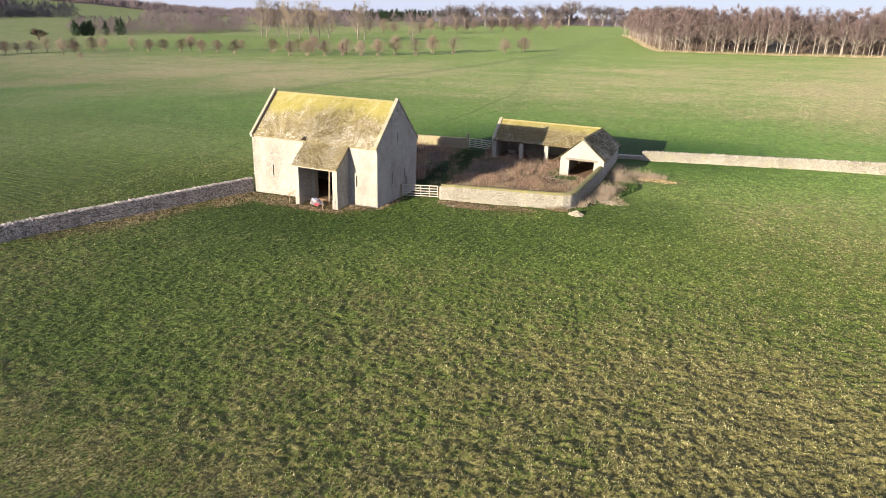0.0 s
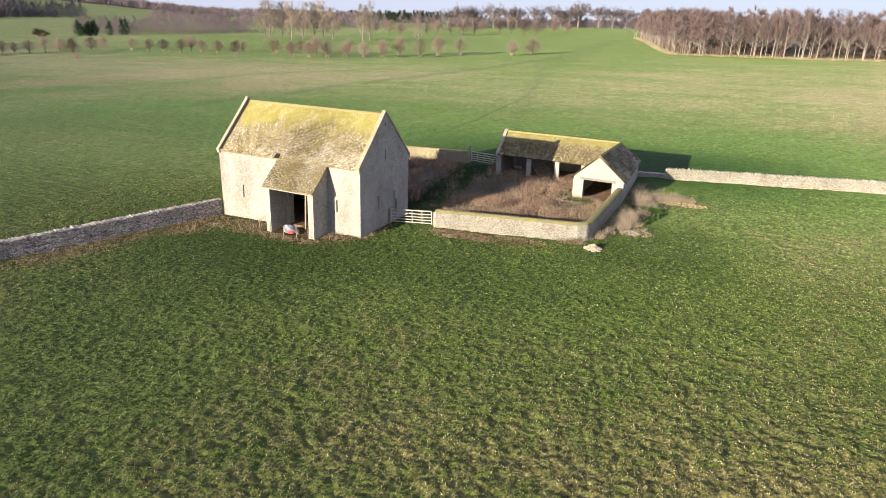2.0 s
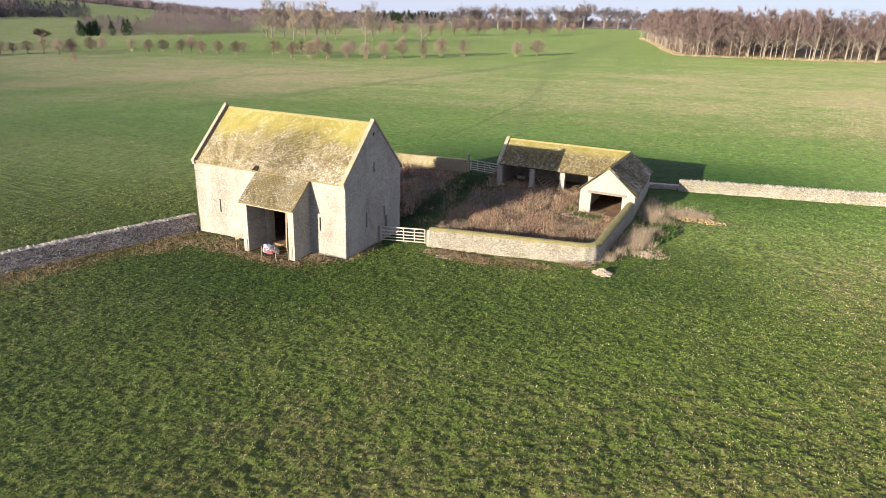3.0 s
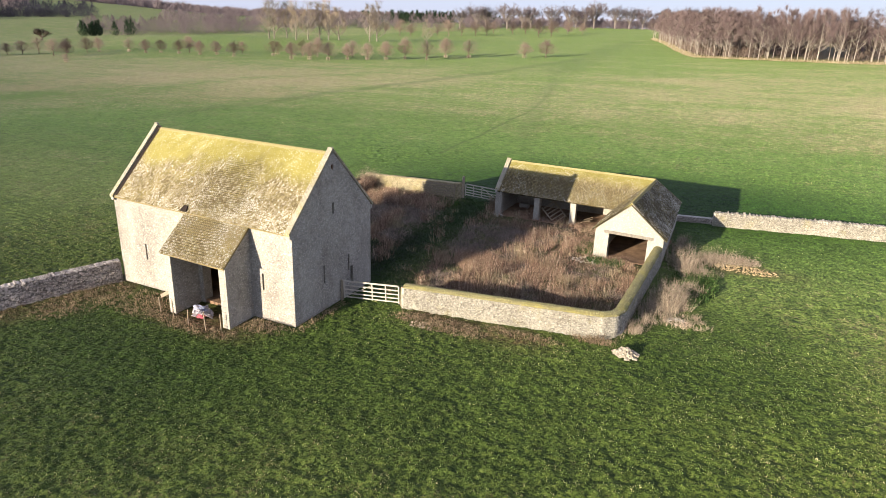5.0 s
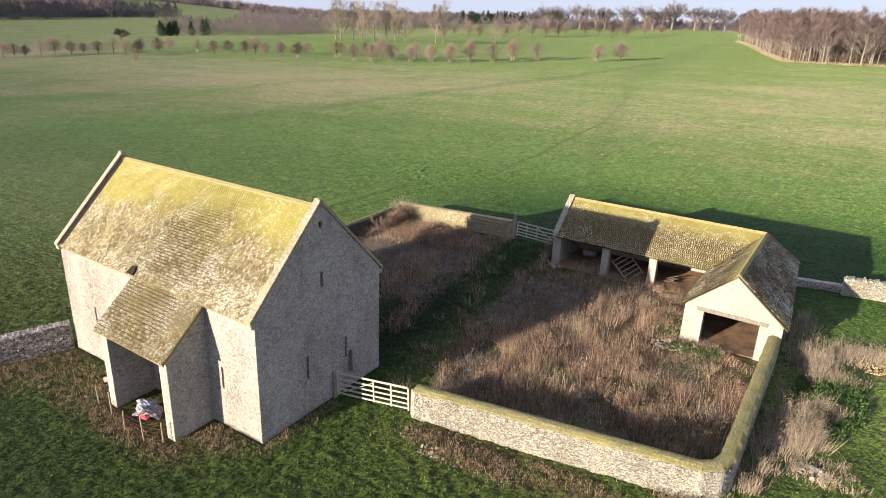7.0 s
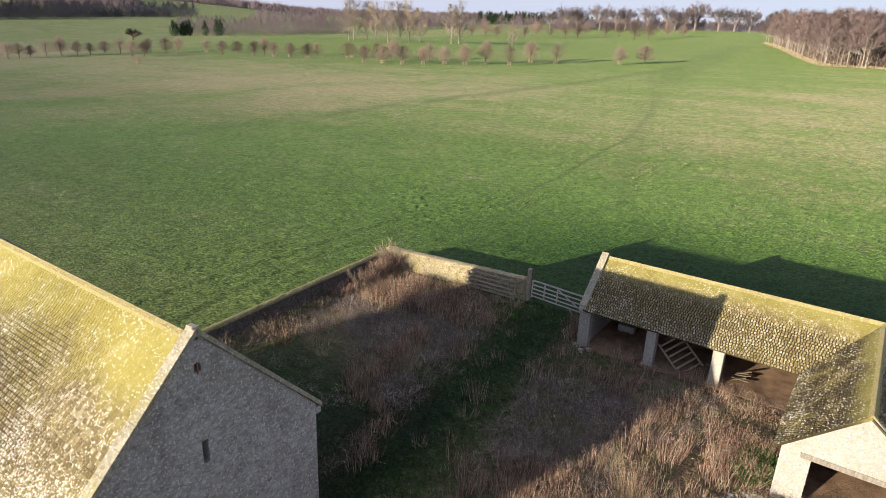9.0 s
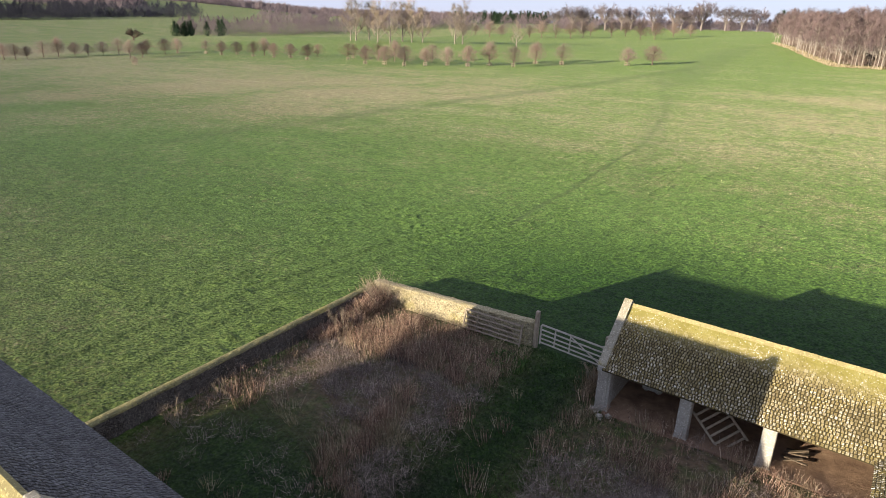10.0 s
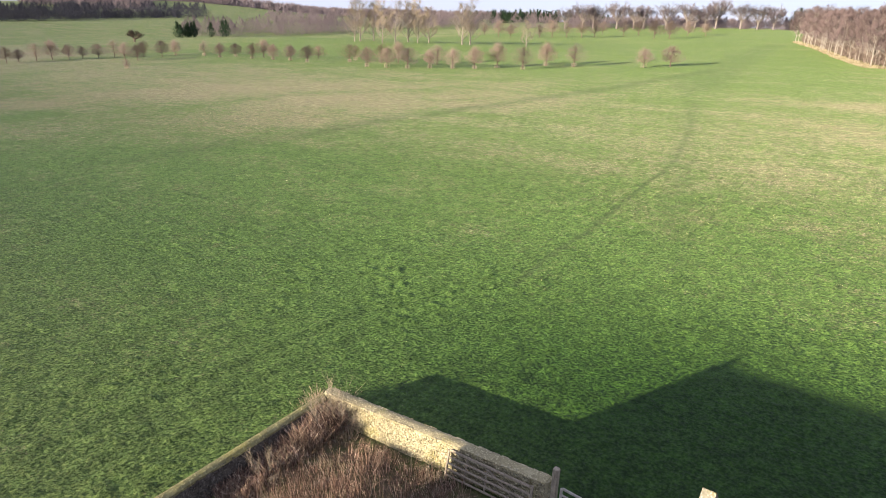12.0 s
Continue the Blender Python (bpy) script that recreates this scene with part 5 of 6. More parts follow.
def pasture_grass():
    yard = lambda x, y: inside(x, y, [(-43, 55), (-13, 55), (-13, 77), (-43, 76)])
    tussocks("grass", 185000, (-63, 18, 12, 60), 5, 0.06, 0.095, 0.032, "tussocky winter grass, green and straw-coloured", yard)
    tussocks("grass", 60000, (-95, 30, 52, 130), 5, 0.08, 0.075, 0.036, "short tussocky pasture grass behind the barn", yard, 14.0)
    tussocks("grass", 26000, (-190, 60, 90, 215), 6, 0.30, 0.17, 0.07, "tussocky pasture reaching to the young trees", None, 40.0)
    x, y = scatter(9000, -33, -25, 54, 76)
    blades("grass", x, y, 0.12 + 0.08 * gr.uniform(0, 1, len(x)), 0.03, 0.9, BLADES, "green grass lane across the yard", 3)


def in_yard(x, y):
    return inside(x, y, [(-42.7, 55.9), (-29.2, 55.9), (-29.2, 54.2), (-25.0, 53.6), (-13.7, 55.3), (-13.7, 66.2), (-17.8, 66.2), (-17.8, 72.6), (-28.2, 72.8), (-32.8, 75.6), (-42.9, 75.0)])


def lane(x, y):
    """The grassy way from the near gate to the far one."""
    return near_line(x, y, [(-27.0, 53), (-28.6, 58), (-29.6, 64), (-30.4, 70), (-30.6, 76)], 2.6)


def stems(name, x, y, height, lean_x, lean_y, width, material, label, twigs=2, flat=0.0):
    """Dead stems, each a thin upright sliver that leans by the given offset, with fine side twigs near its top; flat lays part of them down."""
    r = np.random.RandomState(len(x) % 9973)
    n = len(x)
    z = land(x, y) + relief(x, y) - 0.03
    down = r.uniform(0, 1, n) < flat
    a = r.uniform(0, 6.28, n)
    tx = np.where(down, np.cos(a) * height * 0.9, lean_x * height)
    ty = np.where(down, np.sin(a) * height * 0.9, lean_y * height)
    tz = np.where(down, r.uniform(0.05, 0.4, n) * height, height)
    z = z + np.where(down, r.uniform(0, 0.28, n), 0)
    f = r.uniform(0, 3.14, n)
    wx, wy = np.cos(f) * width, np.sin(f) * width
    parts = [np.stack([np.stack([x - wx, y - wy, z], -1), np.stack([x + wx, y + wy, z], -1), np.stack([x + tx, y + ty, z + tz], -1)], 1)]
    for _ in range(twigs):
        k = r.uniform(0.45, 0.95, n)
        px, py, pz = x + tx * k, y + ty * k, z + tz * k
        b, ln = r.uniform(0, 6.28, n), r.uniform(0.08, 0.20, n) * np.clip(height, 0.3, 1.2)
        parts.append(np.stack([np.stack([px, py, pz], -1), np.stack([px, py, pz + 1.3 * width], -1), np.stack([px + np.cos(b) * ln, py + np.sin(b) * ln, pz + r.uniform(0.4, 1.4, n) * ln], -1)], 1))
    V = np.concatenate(parts).reshape(-1, 3)
    me = bpy.data.meshes.new(name)
    me.vertices.add(len(V))
    me.vertices.foreach_set("co", V.ravel().astype(np.float32))
    me.loops.add(len(V))
    me.loops.foreach_set("vertex_index", np.arange(len(V), dtype=np.int32))
    me.polygons.add(len(V) // 3)
    me.polygons.foreach_set("loop_start", np.arange(0, len(V), 3, dtype=np.int32))
    me.update(calc_edges=True)
    me.materials.append(material)
    return tagged(new(name, me), label, "weeds", kind="stuff")


def clumped(x, y, per, radius, height, splay):
    """Stems in clumps that fan outwards: their places, heights and leans."""
    n = len(x) * per
    size = np.repeat(gr.uniform(0.65, 1.35, len(x)), per)
    a, k = gr.uniform(0, 6.28, n), np.sqrt(gr.uniform(0, 1, n))
    h = np.repeat(height, per) * size * gr.uniform(0.55, 1.15, n) * (1.1 - 0.35 * k)
    wind = np.repeat(gr.normal(0, 0.10, (2, len(x))), per, axis=1)
    lx = np.cos(a) * k * splay + wind[0] + gr.normal(0, 0.10, n)
    ly = np.sin(a) * k * splay + wind[1] + gr.normal(0, 0.10, n)
    return np.repeat(x, per) + np.cos(a) * k * radius * size, np.repeat(y, per) + np.sin(a) * k * radius * size, h, lx, ly


SHADY_GREEN = [(-41.2, 62.5), (-39.2, 67.3), (-36.6, 64.6), (-34.4, 61.4), (-32.0, 62.0), (-29.4, 55.5), (-42.6, 55.5)]    # green in the barn's shade (darkened by colour), few weeds
LAID = [(-28.6, 63.5), (-26.2, 62.2), (-23.6, 64.0), (-22.6, 68.6), (-25.4, 69.5), (-28.4, 68.2)]                  # beaten down
BARE_FRONT = [(-28.5, 70.4), (-20.5, 70.8), (-20.5, 72.6), (-28.5, 72.6)]


def weeds():
    x, y = scatter(6400, -42.8, -13.6, 54, 76)
    dense = np.clip(0.66 + 0.9 * swirl(x, y, 3.2, 21) + 0.5 * swirl(x, y, 1.3, 22), 0.08, 1) * (1 - 0.99 * np.clip(1.6 * lane(x, y), 0, 1))
    dense *= np.where(inside(x, y, SHADY_GREEN), 0.07, 1) * np.where((x < -40.9) & (y < 68), 0.3, 1) * np.where(inside(x, y, BARE_FRONT), 0.35, 1)
    keep = in_yard(x, y) & (gr.uniform(0, 1, len(x)) < dense)
    x, y = x[keep], y[keep]
    tall = np.clip(0.86 + 0.8 * swirl(x, y, 4.0, 23), 0.45, 1.35)
    tall *= np.where(inside(x, y, [(-18.2, 62.6), (-13.4, 62.6), (-13.4, 66.4), (-18.2, 66.4)]) | inside(x, y, [(-21.6, 69.6), (-17.7, 69.6), (-17.7, 72.7), (-21.6, 72.7)]), 0.5, 1.0)
    laid = inside(x, y, LAID) | ((swirl(x, y, 2.2, 24) > 0.16) & (x > -27)) | ((x < -31) & (y < 70.5) & (swirl(x, y, 3.0, 25) > -0.12))
    pale = ~laid & (gr.uniform(0, 1, len(x)) < np.clip(0.28 + 0.9 * swirl(x, y, 2.4, 26), 0.05, 0.8))
    red = ~laid & ~pale
    stems("dead_weeds", *clumped(x[red], y[red], 40, 0.34, tall[red], 0.30), 0.0085, DEAD, "thick stand of dead brown willowherb in the yard", 2, 0.04)
    stems("tall_grass", *clumped(x[pale], y[pale], 40, 0.32, 0.80 * tall[pale], 0.42), 0.0080, HAY, "bleached tall grass among the dead weeds", 1, 0.15)
    stems("dead_weeds", *clumped(x[laid], y[laid], 40, 0.48, 0.68 * tall[laid], 0.55), 0.0080, LAID_WEED, "beaten-down grey tangle of dead stalks", 2, 0.72)
    # outside the yard: beyond the east wall, along wall feet, by the barn
    sx, sy, sh = [], [], []
    right = 10                                   # the first ten clumps, beyond the east wall, are woody
    for cx, cy, rx, ry, n, h in ((-11.9, 61.0, 0.7, 2.4, 420, 0.95), (-11.2, 60.0, 0.6, 0.7, 200, 1.15), (-10.9, 62.8, 0.8, 0.9, 150, 0.8), (-11.3, 67.0, 0.8, 1.5, 330, 1.0), (-10.3, 68.9, 0.7, 0.7, 170, 1.1), (-10.0, 66.3, 0.9, 0.6, 110, 0.6), (-12.5, 57.5, 0.5, 2.5, 260, 0.8), (-8.8, 69.6, 1.6, 0.7, 350, 0.7), (-12.4, 69.5, 0.5, 4.0, 260, 0.8), (-10.3, 58.6, 1.4, 0.9, 260, 0.4),
                                 (-22.3, 52.0, 2.9, 0.85, 620, 0.24), (-17.6, 52.9, 2.2, 0.4, 220, 0.2), (-14.2, 54.1, 1.2, 0.3, 120, 0.4), (-31.0, 47.3, 1.7, 0.9, 420, 0.20), (-34.6, 45.8, 3.4, 1.0, 620, 0.22), (-28.9, 49.8, 0.4, 2.4, 240, 0.24), (-39.0, 46.3, 2.8, 1.7, 620, 0.21), (-42.8, 44.9, 1.9, 3.0, 620, 0.22), (-46.4, 38.5, 2.0, 7.0, 1100, 0.20), (-43.6, 75.3, 0.7, 0.6, 130, 1.1), (-42.4, 73.2, 0.3, 2.6, 320, 0.9), (-42.3, 66, 0.3, 6.0, 220, 0.6), (-28.6, 74.2, 0.35, 1.4, 160, 0.8)):
        a, k = gr.uniform(0, 6.28, n), np.sqrt(gr.uniform(0, 1, n))
        sx.append(cx + rx * k * np.cos(a) + gr.normal(0, 0.22, n))
        sy.append(cy + ry * k * np.sin(a) + gr.normal(0, 0.1, n))
        sh.append(h * gr.uniform(0.45, 1.3, n) * (1.15 - 0.6 * k))
    bx, by, bh = (np.concatenate(v[:right]) for v in (sx, sy, sh))
    some = gr.uniform(0, 1, len(bx)) < 0.20
    stems("dead_weeds", *clumped(bx[some], by[some], 26, 0.24, 1.2 * bh[some], 0.34), 0.0085, PALE_WEED, "clumps of bleached dead stalks beside the yard wall", 2, 0.06)
    blades("tall_grass", np.concatenate(sx[right:]), np.concatenate(sy[right:]), np.concatenate(sh[right:]), 0.012, 0.32, FOOT_GRASS, "dead tall grass along the foot of the walls", 8, False, 0.12)
    scrub = scatter(700, -43.0, -42.0, 69.5, 75.2)
    blades("dead_weeds", *scrub, 0.5 + 0.9 * gr.uniform(0, 1, 700) * sstep(69, 75, scrub[1]), 0.012, 0.35, DEAD, "dark tangled scrub against the yard wall", 9, False, 0.2)
    gx2, gy2 = [], []
    for cx, cy, rx, ry, n in ((-18.4, 67.6, 0.7, 1.2, 420), (-10.6, 64.2, 1.4, 3.8, 380), (-16.6, 65.4, 1.4, 0.5, 110), (-33, 73.5, 1.0, 1.0, 100)):
        a, k = gr.uniform(0, 6.28, n), np.sqrt(gr.uniform(0, 1, n))
        gx2.append(cx + rx * k * np.cos(a))
        gy2.append(cy + ry * k * np.sin(a))
    gx2, gy2 = np.concatenate(gx2), np.concatenate(gy2)
    blades("green_weeds", gx2, gy2, np.full(len(gx2), 0.34), 0.05, 0.6, NETTLE, "fresh green nettles among the dead stalks", 4, False, 0.3)


pasture_grass()
weeds()


# ---- trees ----
class Wood:
    """A bare tree as limbs (tapered tubes) and fine twigs (slivers)."""

    def __init__(self, seed):
        self.r = random.Random(seed)
        self.v, self.f, self.tv, self.tf = [], [], [], []

    def limb(self, p, d, length, r0, r1, sides=5, bend=0.12, steps=3):
        ring = None
        for i in range(steps + 1):
            k = i / steps
            rad = r0 + (r1 - r0) * k
            s = d.orthogonal().normalized()
            t = d.cross(s)
            base = len(self.v)
            self.v += [tuple(p + (s * math.cos(6.283 * j / sides) + t * math.sin(6.283 * j / sides)) * rad) for j in range(sides)]
            if ring is not None:
                self.f += [(ring + j, ring + (j + 1) % sides, base + (j + 1) % sides, base + j) for j in range(sides)]
            ring = base
            if i < steps:
                p = p + d * (length / steps)
                d = (d + Vector((self.r.uniform(-bend, bend), self.r.uniform(-bend, bend), self.r.uniform(-bend * 0.3, bend)))).normalized()
        return p, d

    def sliver(self, p, d, length, w):
        s = d.orthogonal().normalized() * w
        b = len(self.tv)
        q = p + d * length
        self.tv += [tuple(p - s), tuple(p + s), tuple(q)]
        self.tf.append((b, b + 1, b + 2))

    def spray(self, p, d, length, w, count, spread):
        for _ in range(count):
            e = (d + Vector((self.r.gauss(0, spread), self.r.gauss(0, spread), self.r.gauss(0.05, spread)))).normalized()
            self.sliver(p + d * length * self.r.uniform(-0.2, 0.3), e, length * self.r.uniform(0.5, 1.1), w)

    def grow(self, p, d, length, rad, depth, twig, up=0.15, fork=(2, 4), angle=0.55):
        q, e = self.limb(p, d, length, rad, rad * 0.62, 6 if depth > 2 else (4 if depth > 1 else 3), 0.16, 3 if depth > 1 else (2 if depth else 1))
        if depth == 0:
            self.spray(q, e, twig[0], twig[1], twig[2], twig[3])
            self.spray((p + q) / 2, e, twig[0] * 0.9, twig[1], twig[2] // 2, twig[3] * 1.2)
            return
        for _ in range(self.r.randint(*fork)):
            a = (e + Vector((self.r.gauss(0, angle), self.r.gauss(0, angle), self.r.gauss(up, angle * 0.6)))).normalized()
            self.grow(p + (q - p) * self.r.uniform(0.55, 1.0), a, length * self.r.uniform(0.6, 0.82), rad * 0.55, depth - 1, twig, up, fork, angle)
        self.grow(q, (e + Vector((0, 0, up))).normalized(), length * 0.75, rad * 0.6, depth - 1, twig, up, fork, angle)

    def thing(self, name, label, category, group, bark, twigs):
        e = holder(name, 0, 0, 0, label, category, group)
        raw("trunk", self.v, self.f, bark, e)
        raw("crown", self.tv, self.tf, twigs, e)
        return e


def planted(made, spots, low, high, seed, wide=1.0):
    """Sets copies of the given trees at the spots, turned and sized at random."""
    r = random.Random(seed)
    used = set()
    for i, (x, y) in enumerate(spots):
        src = made[i % len(made)]
        s = r.uniform(low, high)
        m = pose(x, y, ground_z(x, y) - 0.15, 0, 0, r.uniform(0, 360))
        if id(src) in used:
            t = copy_thing(src, m)
        else:
            used.add(id(src))
            t = src
            t.matrix_basis = m
        t.scale = (s * wide, s * wide, s * r.uniform(0.92, 1.1))


def young_tree(seed):
    """A slim stem with rising limbs inside an egg-shaped haze of fine twigs."""
    w = Wood(seed)
    w.limb(Vector((0, 0, 0)), Vector((0, 0, 1)), 4.4, 0.11, 0.02, 6, 0.03, 5)
    rx, rz, mid = w.r.uniform(1.75, 2.15), w.r.uniform(1.8, 2.1), 2.75
    lumps = [(w.r.uniform(0, 6.28), w.r.uniform(-0.8, 0.8)) for _ in range(5)]
    for i in range(26):
        a, e = w.r.uniform(0, 6.28), w.r.uniform(-0.5, 0.95)
        tip = Vector((math.cos(a) * rx * 0.8 * math.sqrt(1 - e * e), math.sin(a) * rx * 0.8 * math.sqrt(1 - e * e), mid + rz * 0.85 * e))
        start = Vector((0, 0, max(1.0, tip.z - w.r.uniform(1.0, 1.8))))
        if start.z > 4.0:
            continue
        w.limb(start, (tip - start).normalized(), (tip - start).length, 0.022, 0.006, 4, 0.08, 3)
    for i in range(1900):
        a, e, k = w.r.uniform(0, 6.28), w.r.uniform(-0.95, 1.0), w.r.random() ** 0.75 * w.r.uniform(0.8, 1.25)
        wide = (1 - e * e) ** 0.4 * (1.0 - 0.22 * e)
        dent = 1 - 0.42 * max(0.0, max(math.cos(a - b) - abs(e - c) for b, c in lumps))
        p = Vector((math.cos(a) * rx * wide * k * dent, math.sin(a) * rx * wide * k * dent, mid + rz * e * (0.75 + 0.25 * k) * dent))
        d = Vector((p.x * 0.5 + w.r.gauss(0, 0.5), p.y * 0.5 + w.r.gauss(0, 0.5), 0.6 + w.r.gauss(0, 0.5))).normalized()
        w.sliver(p, d, w.r.uniform(0.35, 0.95), 0.012)
    return w.thing("young_tree", "young bare parkland tree with a rounded reddish twiggy crown", "tree", "young parkland trees", BARK_DARK, TWIG_RED)


def crowned(w, height, trunk, low, limbs, reach, twig):
    """A straight bole with rising limbs all the way up."""
    p, d, path = Vector((0, 0, 0)), Vector((0, 0, 1)), []
    for i in range(6):
        path.append(p.copy())
        p, d = w.limb(p, d, height * 0.14, trunk * (1 - 0.15 * i), trunk * (1 - 0.15 * (i + 1)), 6, 0.04, 2)
        d = (d + Vector((0, 0, 0.3))).normalized()
    path.append(p)
    for i in range(limbs):
        k = low + (1 - low) * (i + w.r.random()) / limbs
        j = min(5, int(k * 6))
        at = path[j].lerp(path[j + 1], k * 6 - j)
        a = w.r.uniform(0, 6.28)
        rise = w.r.uniform(0.25, 1.0)
        w.grow(at, Vector((math.cos(a), math.sin(a), rise)).normalized(), reach * (1.15 - 0.75 * k) * w.r.uniform(0.75, 1.2), trunk * 0.32 * (1.2 - 0.7 * k), 2, twig, 0.28, (2, 2), 0.42)


def tall_tree(seed, twigs=None, label="tall bare parkland tree with pale trunk and tan twigs"):
    w = Wood(seed)
    crowned(w, 20.0, 0.36, 0.08, 36, 3.2, (1.6, 0.018, 9, 0.7))
    return w.thing("tall_tree", label, "tree", "parkland clump", BARK, twigs or TWIG_TAN)


def wood_tree(seed):
    w = Wood(seed)
    crowned(w, 15.0, 0.15, 0.22, 20, 3.1, (1.6, 0.018, 13, 0.6))
    return w.thing("woodland_tree", "bare woodland tree with grey trunk and brown-purple twigs", "tree", "woodland edge", BARK_PALE, TWIG_WOOD)


ROW = [(-225, 227), (-212, 224), (-221, 238), (-234, 226), (-246, 231), (-247, 226), (-198, 232), (-202, 239), (-178, 220), (-186, 236), (-170, 221), (-178, 236), (-162, 222), (-156, 226), (-163, 239), (-149, 229), (-142, 231), (-138, 238), (-128, 237), (-128, 252), (-119, 254), (-99, 262), (-93, 269)]
LEFT_ROW = [(-315, 158), (-312, 161), (-314, 166), (-318, 174), (-318, 180), (-312, 184), (-313, 190), (-312, 196), (-308, 201), (-286, 194), (-303, 211), (-293, 214), (-296, 222), (-280, 226), (-266, 224), (-262, 229), (-280, 196)]
SECOND_ROW = [(-347, 527), (-327, 516), (-293, 484), (-278, 476), (-259, 485), (-251, 489), (-243, 496), (-227, 487), (-225, 504), (-244, 560), (-220, 545), (-211, 551), (-179, 495), (-170, 498), (-177, 560), (-165, 562)]
young = [young_tree(20 + i) for i in range(4)]
planted(young, ROW + LEFT_ROW, 1.2, 1.6, 3, 1.25)
planted([young_tree(26)], [(-243, 172)], 0.75, 0.75, 9)
young2 = [young_tree(30 + i) for i in range(2)]
planted(young2, SECOND_ROW, 1.9, 2.5, 4, 1.2)
CLUMP = [(-268, 306), (-266, 308), (-264, 316), (-248, 305), (-243, 309), (-244, 320), (-236, 318), (-232, 322), (-213, 324), (-211, 328)]
tall = [tall_tree(40 + i) for i in range(3)]
planted(tall, CLUMP, 0.95, 1.2, 5)


def spreading_oak(seed, trunk, label, group, bark, twigs):
    w = Wood(seed)
    p, d = w.limb(Vector((0, 0, 0)), Vector((0, 0, 1)), trunk, 0.7, 0.5, 8, 0.03, 3)
    for i in range(12):
        a = 6.283 * (i + w.r.random() * 0.6) / 12
        w.grow(p - Vector((0, 0, w.r.uniform(0, 0.5))), Vector((math.cos(a), math.sin(a), w.r.uniform(0.05, 1.5))).normalized(), w.r.uniform(1.9, 2.7), 0.24, 3, (1.1, 0.035, 7, 0.7), 0.14, (2, 3), 0.5)
    return w.thing("oak", label, "tree", group, bark, twigs)


planted([spreading_oak(47, 2.3, "dark spreading bare oak standing alone on the far slope", "", BARK_DARK, TWIG_OAK)], [(-430, 276)], 0.95, 0.95, 6)
planted([tall_tree(49)], [(-180, 329)], 0.62, 0.62, 7)


# guards of pale timber round the young trees
def tree_guard():
    g = holder("tree_guard", 0, 0, 0, "square pale timber guard round a young tree", "tree guard", "tree guards")
    for x in (-0.55, 0.55):
        for y in (-0.55, 0.55):
            part("post", boxed((x - 0.05, y - 0.05, 0), (x + 0.05, y + 0.05, 1.3)), OLD_OAK, g)
    for z in (0.55, 1.15):
        for s in (-0.55, 0.55):
            part("rail", boxed((-0.6, s - 0.02 + 0.08 * np.sign(s), z), (0.6, s + 0.02 + 0.08 * np.sign(s), z + 0.10)), OLD_OAK, g)
            part("rail", boxed((s - 0.02 + 0.08 * np.sign(s), -0.6, z + 0.002), (s + 0.02 + 0.08 * np.sign(s), 0.6, z + 0.102)), OLD_OAK, g)
    return g


guards = [p for i, p in enumerate(ROW) if i not in (2, 4, 9, 11, 14, 22)] + [(-243, 172)] + [LEFT_ROW[i] for i in (12, 13, 14, 15)]
planted([tree_guard()], guards, 1.0, 1.0, 8)

# ---- the wood on the rise ----
WOOD_EDGE = [(-92, 476), (-72, 410), (-55, 340), (-42, 296), (-20, 290), (5, 284), (35, 281), (70, 284), (125, 292)]


def wood_spots():
    r, out = random.Random(11), []
    for (ax, ay), (bx, by) in zip(WOOD_EDGE, WOOD_EDGE[1:]):
        n = int(math.hypot(bx - ax, by - ay) / 3.5)
        nx_, ny_ = -(by - ay), bx - ax
        l = math.hypot(nx_, ny_)
        for i in range(n):
            k = (i + r.random()) / n
            for depth in (2, 9, 18):
                d = depth + r.uniform(-3, 3)
                out.append((ax + (bx - ax) * k + nx_ / l * d + r.uniform(-2, 2), ay + (by - ay) * k + ny_ / l * d + r.uniform(-2, 2)))
    return out


woods = [wood_tree(60 + i) for i in range(6)]
planted(woods, wood_spots(), 0.9, 1.15, 12)


def slivers(name, spots, label, material, per, size, seed, category="woodland"):
    """Far scrub and woods as thousands of upright slivers; spots are (x, y, height, radius)."""
    r = np.random.RandomState(seed)
    sp = np.repeat(np.array(spots, float), per, axis=0)
    n = len(sp)
    a, k = r.uniform(0, 6.28, n), np.sqrt(r.uniform(0, 1, n))
    h = r.uniform(0, 1, n) ** 0.8
    wid = np.sin(np.clip(h * 1.15, 0, 1) * math.pi * 0.86 + 0.42)
    x, y = sp[:, 0] + np.cos(a) * k * sp[:, 3] * wid, sp[:, 1] + np.sin(a) * k * sp[:, 3] * wid
    z = land(sp[:, 0], sp[:, 1]) + h * sp[:, 2] * 0.9
    s = size * r.uniform(0.5, 1.3, n)
    dx, dy, dz = r.normal(0, 0.5, n), r.normal(0, 0.5, n), r.uniform(0.5, 1.2, n)
    b = r.uniform(0, 3.14, n)
    V = np.stack([np.stack([x - np.cos(b) * s * 0.06, y - np.sin(b) * s * 0.06, z], -1), np.stack([x + np.cos(b) * s * 0.06, y + np.sin(b) * s * 0.06, z], -1), np.stack([x + dx * s, y + dy * s, z + dz * s], -1)], 1)
    return tagged(raw(name, V.reshape(-1, 3).tolist(), np.arange(3 * n).reshape(n, 3).tolist(), material, None), label, category, kind="stuff")


